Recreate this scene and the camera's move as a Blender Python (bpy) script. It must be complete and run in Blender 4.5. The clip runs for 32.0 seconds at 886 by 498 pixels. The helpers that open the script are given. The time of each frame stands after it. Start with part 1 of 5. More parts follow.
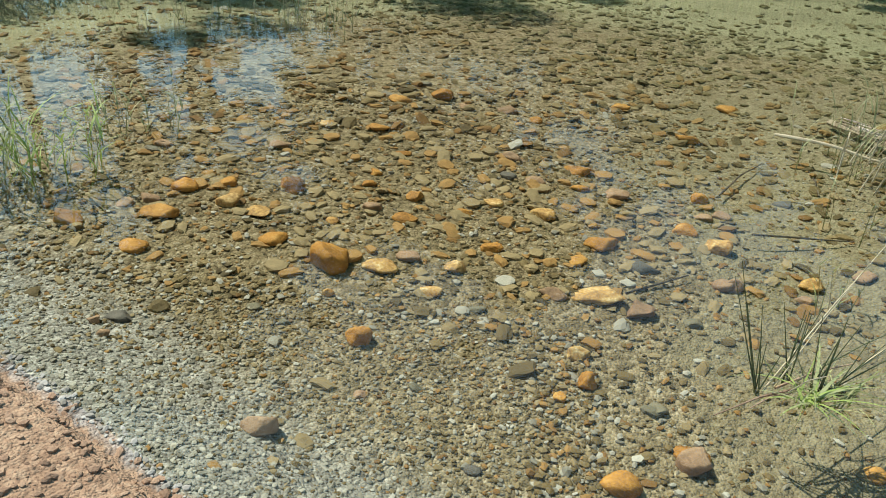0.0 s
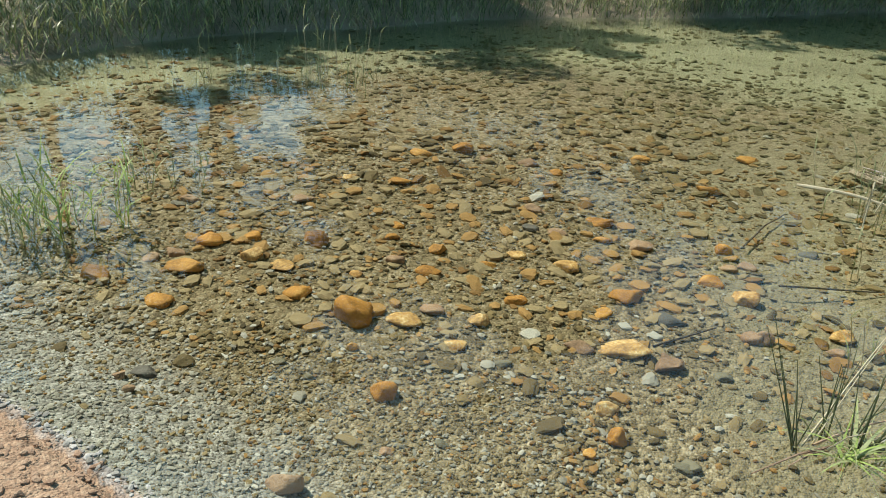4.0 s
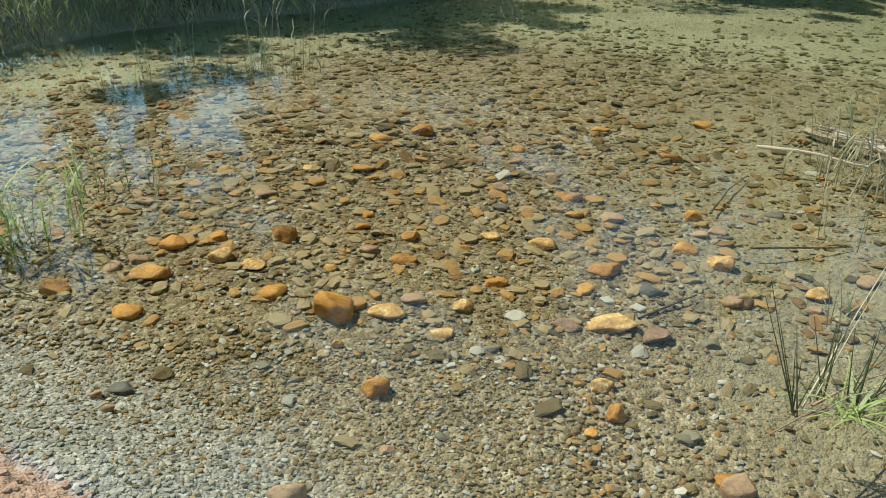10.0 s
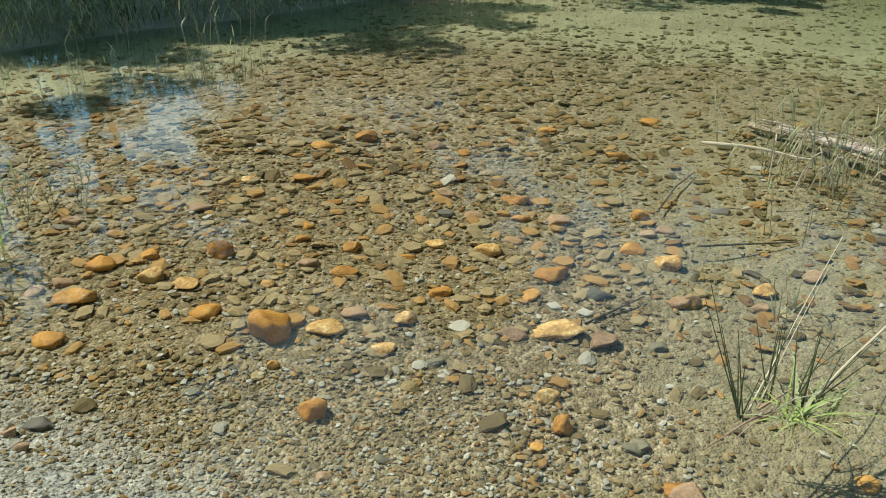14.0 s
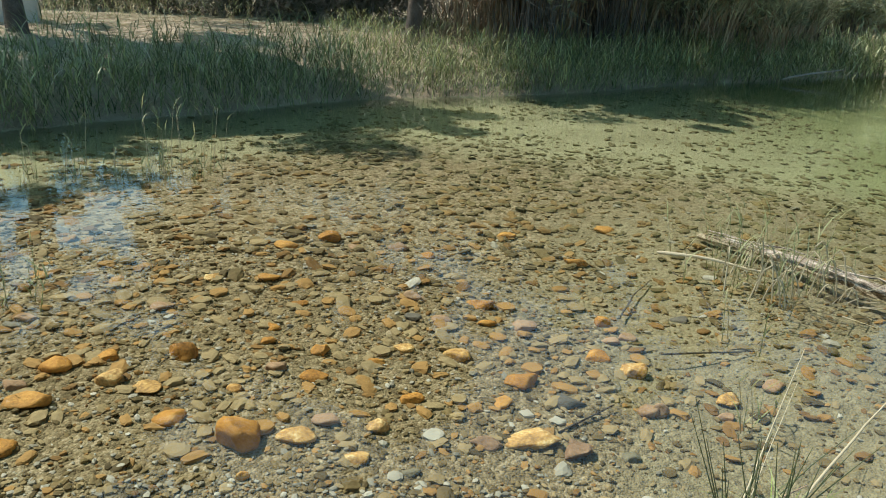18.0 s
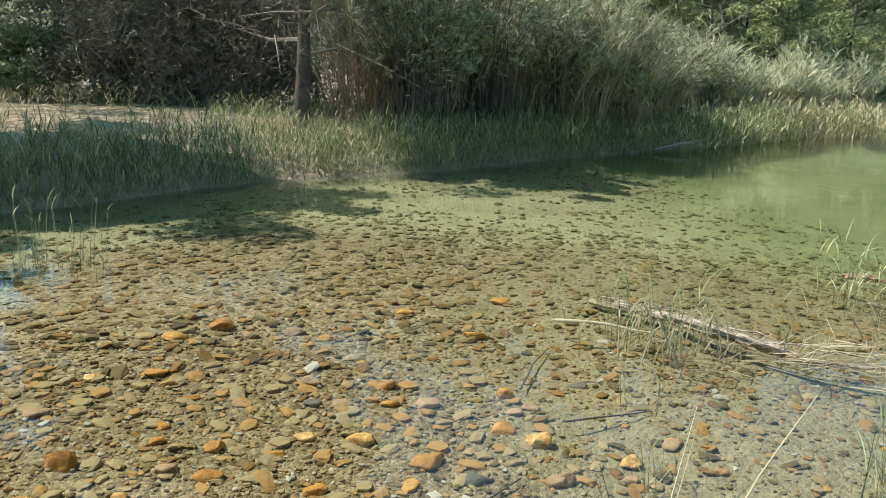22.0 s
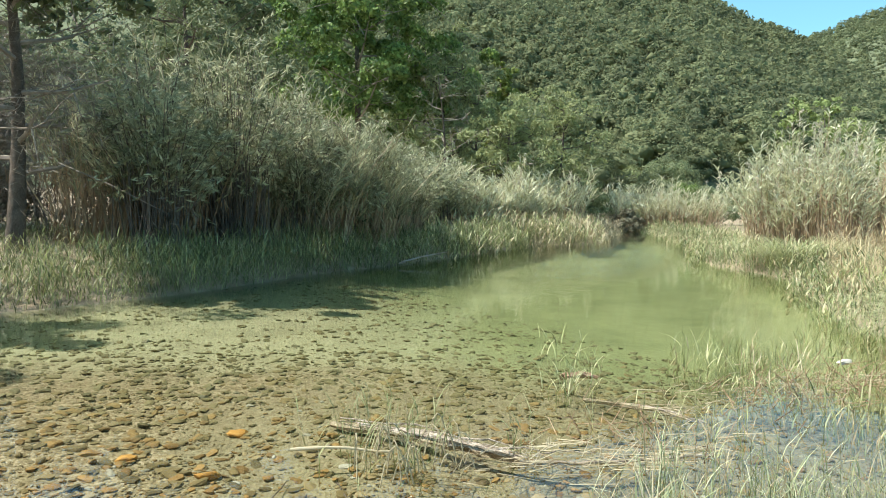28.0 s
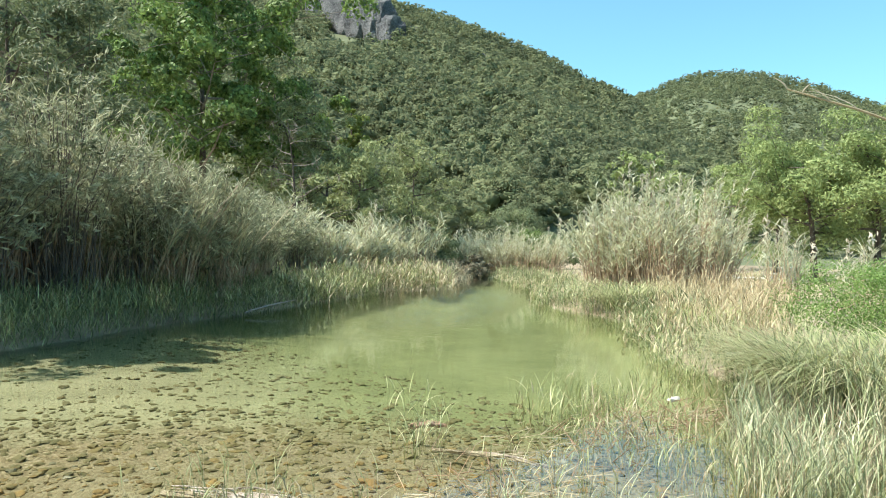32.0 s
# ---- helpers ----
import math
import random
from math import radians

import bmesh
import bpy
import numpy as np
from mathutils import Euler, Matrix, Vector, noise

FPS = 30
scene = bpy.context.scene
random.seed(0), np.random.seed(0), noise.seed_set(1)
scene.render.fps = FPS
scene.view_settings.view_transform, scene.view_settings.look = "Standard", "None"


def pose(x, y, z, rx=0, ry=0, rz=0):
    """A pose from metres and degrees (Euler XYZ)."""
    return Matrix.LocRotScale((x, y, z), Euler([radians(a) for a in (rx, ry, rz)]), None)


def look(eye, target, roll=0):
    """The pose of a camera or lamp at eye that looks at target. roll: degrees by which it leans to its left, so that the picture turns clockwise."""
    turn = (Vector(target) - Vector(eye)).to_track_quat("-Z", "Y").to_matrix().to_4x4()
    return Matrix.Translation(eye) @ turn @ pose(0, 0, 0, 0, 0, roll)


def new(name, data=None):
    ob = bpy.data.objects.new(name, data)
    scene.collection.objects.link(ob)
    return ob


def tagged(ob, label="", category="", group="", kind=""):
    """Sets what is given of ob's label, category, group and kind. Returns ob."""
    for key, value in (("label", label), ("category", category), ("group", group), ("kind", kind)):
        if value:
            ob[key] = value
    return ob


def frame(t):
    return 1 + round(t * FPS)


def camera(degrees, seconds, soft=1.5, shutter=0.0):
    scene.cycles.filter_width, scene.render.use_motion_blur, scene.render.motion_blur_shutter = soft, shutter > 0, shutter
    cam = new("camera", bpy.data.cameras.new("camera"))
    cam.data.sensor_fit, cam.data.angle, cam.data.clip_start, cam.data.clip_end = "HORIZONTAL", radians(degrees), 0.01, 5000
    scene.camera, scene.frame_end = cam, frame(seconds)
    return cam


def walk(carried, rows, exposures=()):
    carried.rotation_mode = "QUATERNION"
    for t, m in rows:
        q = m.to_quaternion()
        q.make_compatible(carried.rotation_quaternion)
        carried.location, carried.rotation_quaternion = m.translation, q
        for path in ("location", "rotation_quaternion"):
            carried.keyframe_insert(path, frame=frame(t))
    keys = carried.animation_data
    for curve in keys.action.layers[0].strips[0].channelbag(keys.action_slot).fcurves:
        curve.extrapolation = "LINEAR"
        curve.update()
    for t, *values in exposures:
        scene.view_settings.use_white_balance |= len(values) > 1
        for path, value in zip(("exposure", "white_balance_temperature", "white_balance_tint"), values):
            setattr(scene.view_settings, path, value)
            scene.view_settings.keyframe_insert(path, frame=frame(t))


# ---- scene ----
cam = camera(61.7, 32.0, soft=1.0)
PATH = [
    (0, (0.076, -0.042, 1.85), (-0.051, 1.703, 0.88), 3.5),
    (1, (0.042, -0.04, 1.853), (-0.09, 1.736, 0.942), 3.4),
    (2, (0.035, -0.041, 1.861), (-0.118, 1.757, 0.998), 3.2),
    (3, (0.012, -0.042, 1.859), (-0.151, 1.762, 1.01), 3.1),
    (6, (0.098, 0.009, 1.837), (-0.116, 1.802, 0.978), 1.0),
    (7, (0.057, 0.03, 1.829), (-0.123, 1.822, 0.959), 0.6),
    (8, (-0.026, 0.039, 1.838), (-0.154, 1.826, 0.949), 0.7),
    (9, (-0.109, 0.043, 1.844), (-0.182, 1.825, 0.939), 0.7),
    (10, (-0.128, 0.05, 1.841), (-0.168, 1.838, 0.946), 0.3),
    (11, (-0.116, 0.076, 1.832), (-0.138, 1.87, 0.948), -0.1),
    (12, (-0.069, 0.115, 1.838), (-0.085, 1.908, 0.952), -0.2),
    (13, (-0.021, 0.149, 1.84), (-0.019, 1.941, 0.951), -0.3),
    (14, (-0.006, 0.177, 1.823), (0.049, 1.967, 0.932), -0.5),
    (16.5, (-0.188, 0.213, 1.853), (0.026, 2.047, 1.085), 2.1),
    (17.5, (-0.191, 0.194, 1.87), (0.029, 2.059, 1.183), 2.6),
    (18.5, (-0.198, 0.19, 1.879), (0.032, 2.078, 1.261), 2.7),
    (19.5, (-0.201, 0.176, 1.893), (0.07, 2.076, 1.332), 2.5),
    (20.5, (-0.189, 0.175, 1.897), (0.16, 2.077, 1.385), 2.1),
    (21.5, (-0.184, 0.181, 1.887), (0.263, 2.074, 1.423), 1.7),
    (22.5, (-0.167, 0.235, 1.875), (0.377, 2.113, 1.453), 1.5),
    (23.5, (-0.133, 0.23, 1.885), (0.511, 2.087, 1.514), 1.5),
    (24.5, (-0.103, 0.199, 1.907), (0.646, 2.027, 1.59), 1.6),
    (25.5, (-0.075, 0.163, 1.925), (0.78, 1.953, 1.671), 2.0),
    (26.5, (-0.034, 0.156, 1.929), (0.921, 1.903, 1.738), 2.0),
    (28.5, (0.03, 0.187, 1.948), (1.166, 1.83, 1.842), 0.7),
    (29, (0.038, 0.16, 1.956), (1.217, 1.773, 1.873), 0.4),
    (30, (0.078, 0.164, 1.974), (1.347, 1.71, 1.94), 0.1),
    (31, (0.129, 0.212, 1.958), (1.479, 1.688, 1.949), 0.3),
    (32, (0.128, 0.221, 1.974), (1.529, 1.649, 1.977), 0.9),
]
walk(cam, [(t, look(eye, target, roll)) for t, eye, target, roll in PATH],
     exposures=[(0, 0.43), (14, 0.45), (19, 0.48), (23, 0.76), (26, 0.88), (32, 1.05)])

# ---- light ----
SUN_AZ, SUN_EL = -58.0, 55.0   # degrees from +y towards +x; height over the horizon
world = bpy.data.worlds.new("sky")
scene.world = world
world.use_nodes = True
_nt = world.node_tree
_sky = _nt.nodes.new("ShaderNodeTexSky")
_sky.sky_type = 'NISHITA'
_sky.sun_disc = False
_sky.sun_elevation = radians(SUN_EL)
_sky.sun_rotation = radians(SUN_AZ)
_sky.air_density, _sky.dust_density, _sky.ozone_density = 1.0, 1.5, 1.0
_tint = _nt.nodes.new("ShaderNodeMix")
_tint.data_type, _tint.blend_type = 'RGBA', 'MULTIPLY'
_tint.inputs["Factor"].default_value, _tint.inputs["B"].default_value = 1.0, (0.68, 1.08, 1.03, 1)
_nt.links.new(_sky.outputs[0], _tint.inputs["A"])
_nt.links.new(_tint.outputs["Result"], _nt.nodes["Background"].inputs[0])
_nt.nodes["Background"].inputs[1].default_value = 0.125
sun = new("sun", bpy.data.lights.new("sun", 'SUN'))
sun.data.energy, sun.data.angle, sun.data.color = 4.8, radians(0.5), (1.0, 0.93, 0.845)
_s = Vector((math.sin(radians(SUN_AZ)) * math.cos(radians(SUN_EL)), math.cos(radians(SUN_AZ)) * math.cos(radians(SUN_EL)), math.sin(radians(SUN_EL))))
sun.matrix_world = look(_s * 50, (0, 0, 0))

WATER = 0.10


# ---- materials ----
def ramp(nt, fac, stops):
    n = nt.nodes.new("ShaderNodeValToRGB")
    while len(n.color_ramp.elements) < len(stops):
        n.color_ramp.elements.new(0.5)
    for e, (p, c) in zip(n.color_ramp.elements, stops):
        e.position, e.color = p, (*c, 1)
    nt.links.new(fac, n.inputs[0])
    return n.outputs[0]


def noise_tex(nt, scale, detail=4, coord=None, rough=0.6):
    n = nt.nodes.new("ShaderNodeTexNoise")
    n.inputs["Scale"].default_value, n.inputs["Detail"].default_value, n.inputs["Roughness"].default_value = scale, detail, rough
    if coord is not None:
        nt.links.new(coord, n.inputs["Vector"])
    return n.outputs["Fac"]


def mix(nt, fac, a, b, mode='MIX'):
    n = nt.nodes.new("ShaderNodeMix")
    n.data_type, n.blend_type = 'RGBA', mode
    for sock, v in ((n.inputs["Factor"], fac), (n.inputs["A"], a), (n.inputs["B"], b)):
        if isinstance(v, (int, float)):
            sock.default_value = v
        elif isinstance(v, tuple):
            sock.default_value = (*v, 1)
        else:
            nt.links.new(v, sock)
    return n.outputs["Result"]


def bump(nt, height, strength, dist, bsdf):
    b = nt.nodes.new("ShaderNodeBump")
    b.inputs["Strength"].default_value, b.inputs["Distance"].default_value = strength, dist
    nt.links.new(height, b.inputs["Height"])
    nt.links.new(b.outputs[0], bsdf.inputs["Normal"])


def base_mat(name):
    m = bpy.data.materials.new(name)
    m.use_nodes = True
    nt = m.node_tree
    geo = nt.nodes.new("ShaderNodeNewGeometry")
    return m, nt, nt.nodes["Principled BSDF"], geo


def leaf_mat(name, cols, trans=0.35, rough=0.55, vary=0.35):
    """Foliage: colour per leaf out of a ramp, larger patches by place, some light let through."""
    m, nt, p, geo = base_mat(name)
    n = len(cols)
    c = ramp(nt, geo.outputs["Random Per Island"], [(i / max(1, n - 1), col) for i, col in enumerate(cols)])
    patch = noise_tex(nt, 0.9, 3, geo.outputs["Position"])
    c = mix(nt, vary, c, ramp(nt, patch, [(0.3, tuple(v * 0.55 for v in cols[0])), (0.7, tuple(min(1, v * 1.3) for v in cols[-1]))]))
    nt.links.new(c, p.inputs["Base Color"])
    p.inputs["Roughness"].default_value = rough
    p.inputs["Specular IOR Level"].default_value = 0.3
    t = nt.nodes.new("ShaderNodeBsdfTranslucent")
    nt.links.new(c, t.inputs["Color"])
    mx = nt.nodes.new("ShaderNodeMixShader")
    mx.inputs[0].default_value = trans
    nt.links.new(p.outputs[0], mx.inputs[1])
    nt.links.new(t.outputs[0], mx.inputs[2])
    nt.links.new(mx.outputs[0], nt.nodes["Material Output"].inputs["Surface"])
    return m


def solid_mat(name, stops, scale, rough=0.8, bump_s=0.4, bump_d=0.02, island=0.0, spec=0.3, rnd=0.0, fine=None, silt=0.0):
    """Stone, wood, soil: a ramp over noise at two scales, with relief; island / rnd vary it piece by piece."""
    m, nt, p, geo = base_mat(name)
    tc = nt.nodes.new("ShaderNodeTexCoord")
    co = geo.outputs["Position"]
    f1 = noise_tex(nt, scale, 6, co)
    f2 = noise_tex(nt, fine or scale * 9, 5, co)
    f = mix(nt, 0.4, f1, f2)
    c = ramp(nt, f, stops)
    if island:
        c = mix(nt, island, c, ramp(nt, geo.outputs["Random Per Island"], [(0, stops[0][1]), (0.5, stops[len(stops) // 2][1]), (1, stops[-1][1])]))
    if rnd:
        oi = nt.nodes.new("ShaderNodeObjectInfo")
        c = mix(nt, rnd, c, ramp(nt, oi.outputs["Random"], [(0, stops[0][1]), (0.5, stops[len(stops) // 2][1]), (1, stops[-1][1])]))
    if silt:
        # a coat of green-brown silt on the stones out in the slow water
        dot = nt.nodes.new("ShaderNodeVectorMath")
        dot.operation = 'DOT_PRODUCT'
        nt.links.new(co, dot.inputs[0])
        dot.inputs[1].default_value = (0.45, 1.0, 0.0)
        coat = nt.nodes.new("ShaderNodeMapRange")
        coat.interpolation_type = 'SMOOTHSTEP'
        nt.links.new(dot.outputs["Value"], coat.inputs[0])
        for k, v in zip((1, 2, 3, 4), (5.0, 10.0, 0.0, silt)):
            coat.inputs[k].default_value = v
        c = mix(nt, coat.outputs[0], c, ramp(nt, f, [(0.3, (0.085, 0.082, 0.04)), (0.7, (0.19, 0.185, 0.095))]))
    nt.links.new(c, p.inputs["Base Color"])
    p.inputs["Roughness"].default_value = rough
    p.inputs["Specular IOR Level"].default_value = spec
    bump(nt, f, bump_s, bump_d, p)
    return m


def woods_mat(name, cols):
    """Pine crowns seen from afar: needle mottling at two scales, a shade of its own for every lobe."""
    m, nt, p, geo = base_mat(name)
    co = geo.outputs["Position"]
    f = mix(nt, 0.5, noise_tex(nt, 0.7, 4, co), noise_tex(nt, 3.2, 4, co))
    c = ramp(nt, f, [(0.34, cols[0]), (0.5, cols[1]), (0.66, cols[2])])
    c = mix(nt, 0.3, c, ramp(nt, geo.outputs["Random Per Island"], [(0.0, cols[0]), (1.0, cols[2])]))
    nt.links.new(c, p.inputs["Base Color"])
    p.inputs["Roughness"].default_value = 0.85
    p.inputs["Specular IOR Level"].default_value = 0.15
    t = nt.nodes.new("ShaderNodeBsdfTranslucent")
    nt.links.new(c, t.inputs["Color"])
    mx = nt.nodes.new("ShaderNodeMixShader")
    mx.inputs[0].default_value = 0.42
    nt.links.new(p.outputs[0], mx.inputs[1])
    nt.links.new(t.outputs[0], mx.inputs[2])
    nt.links.new(mx.outputs[0], nt.nodes["Material Output"].inputs["Surface"])
    return m


def ground_mat():
    """Gravel under the water, green silt where it is deep, red earth on the near bank, dry soil and litter on the others."""
    m, nt, p, geo = base_mat("river_ground")
    co = geo.outputs["Position"]
    sep = nt.nodes.new("ShaderNodeSeparateXYZ")
    nt.links.new(co, sep.inputs[0])

    def calc(op, a, b=0.0, c=0.0):
        n = nt.nodes.new("ShaderNodeMath")
        n.operation = op
        for i, v in enumerate((a, b, c)):
            if isinstance(v, (int, float)):
                n.inputs[i].default_value = v
            else:
                nt.links.new(v, n.inputs[i])
        return n.outputs[0]

    def band(v, lo, hi):
        n = nt.nodes.new("ShaderNodeMapRange")
        n.interpolation_type = 'SMOOTHSTEP'
        nt.links.new(v, n.inputs[0])
        n.inputs[1].default_value, n.inputs[2].default_value = lo, hi
        return n.outputs[0]

    x, y, z = sep.outputs
    big, mid, fine, grit = noise_tex(nt, 1.1, 4, co), noise_tex(nt, 7, 5, co), noise_tex(nt, 42, 5, co), noise_tex(nt, 130, 3, co)
    two = mix(nt, 0.55, mid, fine)

    def cells(scale):
        n = nt.nodes.new("ShaderNodeTexVoronoi")
        n.inputs["Scale"].default_value = scale
        n.inputs["Randomness"].default_value = 1.0
        nt.links.new(co, n.inputs["Vector"])
        g = nt.nodes.new("ShaderNodeSeparateColor")
        nt.links.new(n.outputs["Color"], g.inputs[0])
        return n.outputs["Distance"], g.outputs[0]

    d1, r1 = cells(26)
    d2, r2 = cells(85)
    pebbly = mix(nt, 0.6, mix(nt, 0.5, r1, r2), two)
    gravel = ramp(nt, pebbly, [(0.27, (0.073, 0.058, 0.033)), (0.42, (0.189, 0.150, 0.087)), (0.58, (0.315, 0.260, 0.165)), (0.78, (0.545, 0.479, 0.367))])
    sand = ramp(nt, two, [(0.3, (0.13, 0.108, 0.064)), (0.5, (0.235, 0.203, 0.128)), (0.7, (0.35, 0.315, 0.215))])
    silt = ramp(nt, mix(nt, 0.35, big, mid), [(0.3, (0.225, 0.22, 0.136)), (0.5, (0.335, 0.328, 0.21)), (0.7, (0.41, 0.40, 0.27))])
    red = ramp(nt, two, [(0.32, (0.15, 0.09, 0.055)), (0.48, (0.31, 0.20, 0.125)), (0.68, (0.47, 0.335, 0.22))])
    soil = ramp(nt, mix(nt, 0.5, big, fine), [(0.3, (0.16, 0.125, 0.075)), (0.5, (0.34, 0.275, 0.19)), (0.7, (0.50, 0.42, 0.31))])
    deep_water = ramp(nt, mix(nt, 0.35, big, mid), [(0.3, (0.155, 0.18, 0.085)), (0.5, (0.225, 0.255, 0.125)), (0.7, (0.28, 0.31, 0.16))])
    wobble = calc('MULTIPLY', big, 2.6)
    sandy = calc('MULTIPLY', band(calc('ADD', x, wobble), 2.1, 2.9), band(calc('SUBTRACT', 8.5, y), 0.5, 2.5))
    silty = band(calc('ADD', calc('ADD', y, calc('ADD', calc('MULTIPLY', calc('MAXIMUM', x, 0.0), 0.55), calc('MULTIPLY', calc('MAXIMUM', calc('SUBTRACT', -0.5, x), 0.0), 0.95))), wobble), 10.0, 12.4)
    deeper = band(calc('ADD', calc('SUBTRACT', x, calc('MULTIPLY', y, 0.3)), wobble), 2.2, 6.5)
    silt = mix(nt, deeper, silt, deep_water)
    weedy = calc('MULTIPLY', band(calc('ADD', calc('ADD', calc('POWER', calc('DIVIDE', calc('ADD', x, 0.5), 2.1), 2.0), calc('POWER', calc('DIVIDE', calc('SUBTRACT', y, 3.9), 1.7), 2.0)), calc('MULTIPLY', mid, 0.8)), 1.7, 0.7), 0.42)
    gravel = mix(nt, weedy, gravel, mix(nt, 1.0, gravel, (0.55, 0.50, 0.42), 'MULTIPLY'))
    # paler gravel at the near left; its grey also paints in sky reflection
    pale_sheen = band(calc('SUBTRACT', calc('SUBTRACT', calc('MULTIPLY', big, 0.9), calc('MULTIPLY', x, 0.6)), calc('MULTIPLY', y, 1.1)), -1.85, -1.15)
    gravel = mix(nt, pale_sheen, gravel, ramp(nt, pebbly, [(0.27, (0.10, 0.096, 0.086)), (0.45, (0.23, 0.222, 0.20)), (0.62, (0.35, 0.343, 0.32)), (0.78, (0.58, 0.575, 0.55))]))
    under = mix(nt, silty, mix(nt, sandy, gravel, sand), silt)
    near = band(calc('ADD', calc('ADD', calc('POWER', x, 2.0), calc('POWER', y, 2.0)), wobble), 20.0, 12.0)
    over = mix(nt, near, soil, red)
    c = mix(nt, band(calc('ADD', z, calc('MULTIPLY', mid, 0.03)), WATER + 0.01, WATER + 0.03), under, over)
    nt.links.new(c, p.inputs["Base Color"])
    p.inputs["Roughness"].default_value = 0.9
    p.inputs["Specular IOR Level"].default_value = 0.2
    bump(nt, mix(nt, 0.5, mix(nt, 0.4, two, grit), calc('SUBTRACT', 1.0, calc('ADD', d1, calc('MULTIPLY', d2, 0.5)))), 1.0, 0.03, p)
    return m


M_GROUND = ground_mat()
M_RED = solid_mat("red_earth", [(0.3, (0.16, 0.095, 0.058)), (0.5, (0.32, 0.205, 0.13)), (0.75, (0.47, 0.335, 0.22))], 9, 0.9, 0.8, 0.02, island=0.4, fine=90)
M_HILL = solid_mat("hill_scrub", [(0.3, (0.085, 0.10, 0.055)), (0.55, (0.12, 0.14, 0.075)), (0.8, (0.20, 0.195, 0.13))], 0.12, 0.95, 0.8, 1.0, fine=0.9)
M_ORANGE = solid_mat("ochre_stone", [(0.36, (0.10, 0.048, 0.013)), (0.46, (0.31, 0.142, 0.030)), (0.57, (0.48, 0.24, 0.050)), (0.7, (0.62, 0.41, 0.15))], 9, 0.7, 0.7, 0.02, rnd=0.25, fine=70)
M_PALE = solid_mat("pale_streaked_stone", [(0.40, (0.20, 0.10, 0.028)), (0.50, (0.44, 0.25, 0.075)), (0.57, (0.58, 0.40, 0.17)), (0.64, (0.78, 0.66, 0.44))], 13, 0.7, 0.7, 0.02, rnd=0.15, fine=60)
M_PINK = solid_mat("red_brown_stone", [(0.34, (0.13, 0.08, 0.05)), (0.5, (0.31, 0.20, 0.125)), (0.7, (0.45, 0.335, 0.235))], 9, 0.75, 0.6, 0.02, rnd=0.25, fine=70)
M_GREYST = solid_mat("grey_stone", [(0.3, (0.085, 0.078, 0.054)), (0.55, (0.18, 0.163, 0.112)), (0.8, (0.30, 0.277, 0.205))], 9, 0.75, 0.6, 0.02, rnd=0.3, fine=70)
M_PEBBLE = solid_mat("bed_pebble", [(0.25, (0.040, 0.030, 0.014)), (0.45, (0.095, 0.070, 0.031)), (0.6, (0.185, 0.134, 0.058)), (0.8, (0.40, 0.318, 0.19))], 6, 0.8, 0.5, 0.01, island=0.6, fine=60, silt=0.8)
M_PEBBLE_G = solid_mat("grey_pebble", [(0.25, (0.135, 0.125, 0.10)), (0.5, (0.255, 0.24, 0.20)), (0.8, (0.50, 0.485, 0.44))], 6, 0.8, 0.5, 0.01, island=0.65, fine=60, silt=0.8)
M_PEBBLE_O = solid_mat("ochre_pebble", [(0.25, (0.095, 0.054, 0.020)), (0.5, (0.22, 0.122, 0.039)), (0.8, (0.39, 0.24, 0.09))], 6, 0.8, 0.5, 0.01, island=0.6, fine=60, silt=0.8)
M_BARK = solid_mat("bark", [(0.3, (0.045, 0.035, 0.028)), (0.55, (0.13, 0.105, 0.085)), (0.8, (0.24, 0.2, 0.17))], 5, 0.95, 1.0, 0.05, fine=40)
M_TWIG = solid_mat("grey_twig", [(0.3, (0.13, 0.11, 0.09)), (0.6, (0.3, 0.26, 0.22)), (0.8, (0.42, 0.38, 0.33))], 6, 0.9, 0.5, 0.01, fine=50)
M_LOG = solid_mat("weathered_wood", [(0.32, (0.10, 0.075, 0.05)), (0.48, (0.33, 0.27, 0.205)), (0.68, (0.66, 0.59, 0.49))], 14, 0.9, 1.0, 0.02, fine=80)
M_STRAW = leaf_mat("dry_straw", [(0.27, 0.21, 0.12), (0.44, 0.37, 0.23), (0.62, 0.55, 0.38)], 0.2, 0.7)
M_REED = leaf_mat("reed_leaf", [(0.055, 0.09, 0.03), (0.13, 0.18, 0.07), (0.24, 0.28, 0.12), (0.42, 0.41, 0.22)], 0.3)
M_REEDB = leaf_mat("blue_green_reed", [(0.055, 0.085, 0.03), (0.18, 0.235, 0.085), (0.40, 0.44, 0.19), (0.68, 0.65, 0.39)], 0.33, 0.5, 0.25)
M_BLUE = leaf_mat("blue_reed", [(0.055, 0.082, 0.035), (0.16, 0.205, 0.092), (0.40, 0.45, 0.235), (0.74, 0.73, 0.50)], 0.35, 0.5, 0.2)
# leaf colour kept dark to carry the shade under trees
M_DARKLEAF = leaf_mat("shade_dark_undergrowth", [(0.07, 0.068, 0.043), (0.13, 0.125, 0.08), (0.25, 0.24, 0.16)], 0.3)
M_BANKG = leaf_mat("bank_grass", [(0.028, 0.040, 0.011), (0.075, 0.102, 0.030), (0.19, 0.23, 0.075), (0.56, 0.56, 0.28)], 0.3, 0.45, 0.22)
M_CANE = leaf_mat("cane_leaf", [(0.055, 0.06, 0.027), (0.13, 0.135, 0.064), (0.27, 0.27, 0.145), (0.64, 0.62, 0.42)], 0.36)
M_CANEL = leaf_mat("pale_cane_leaf", [(0.27, 0.28, 0.14), (0.46, 0.47, 0.27), (0.66, 0.65, 0.43), (0.78, 0.76, 0.60)], 0.35)
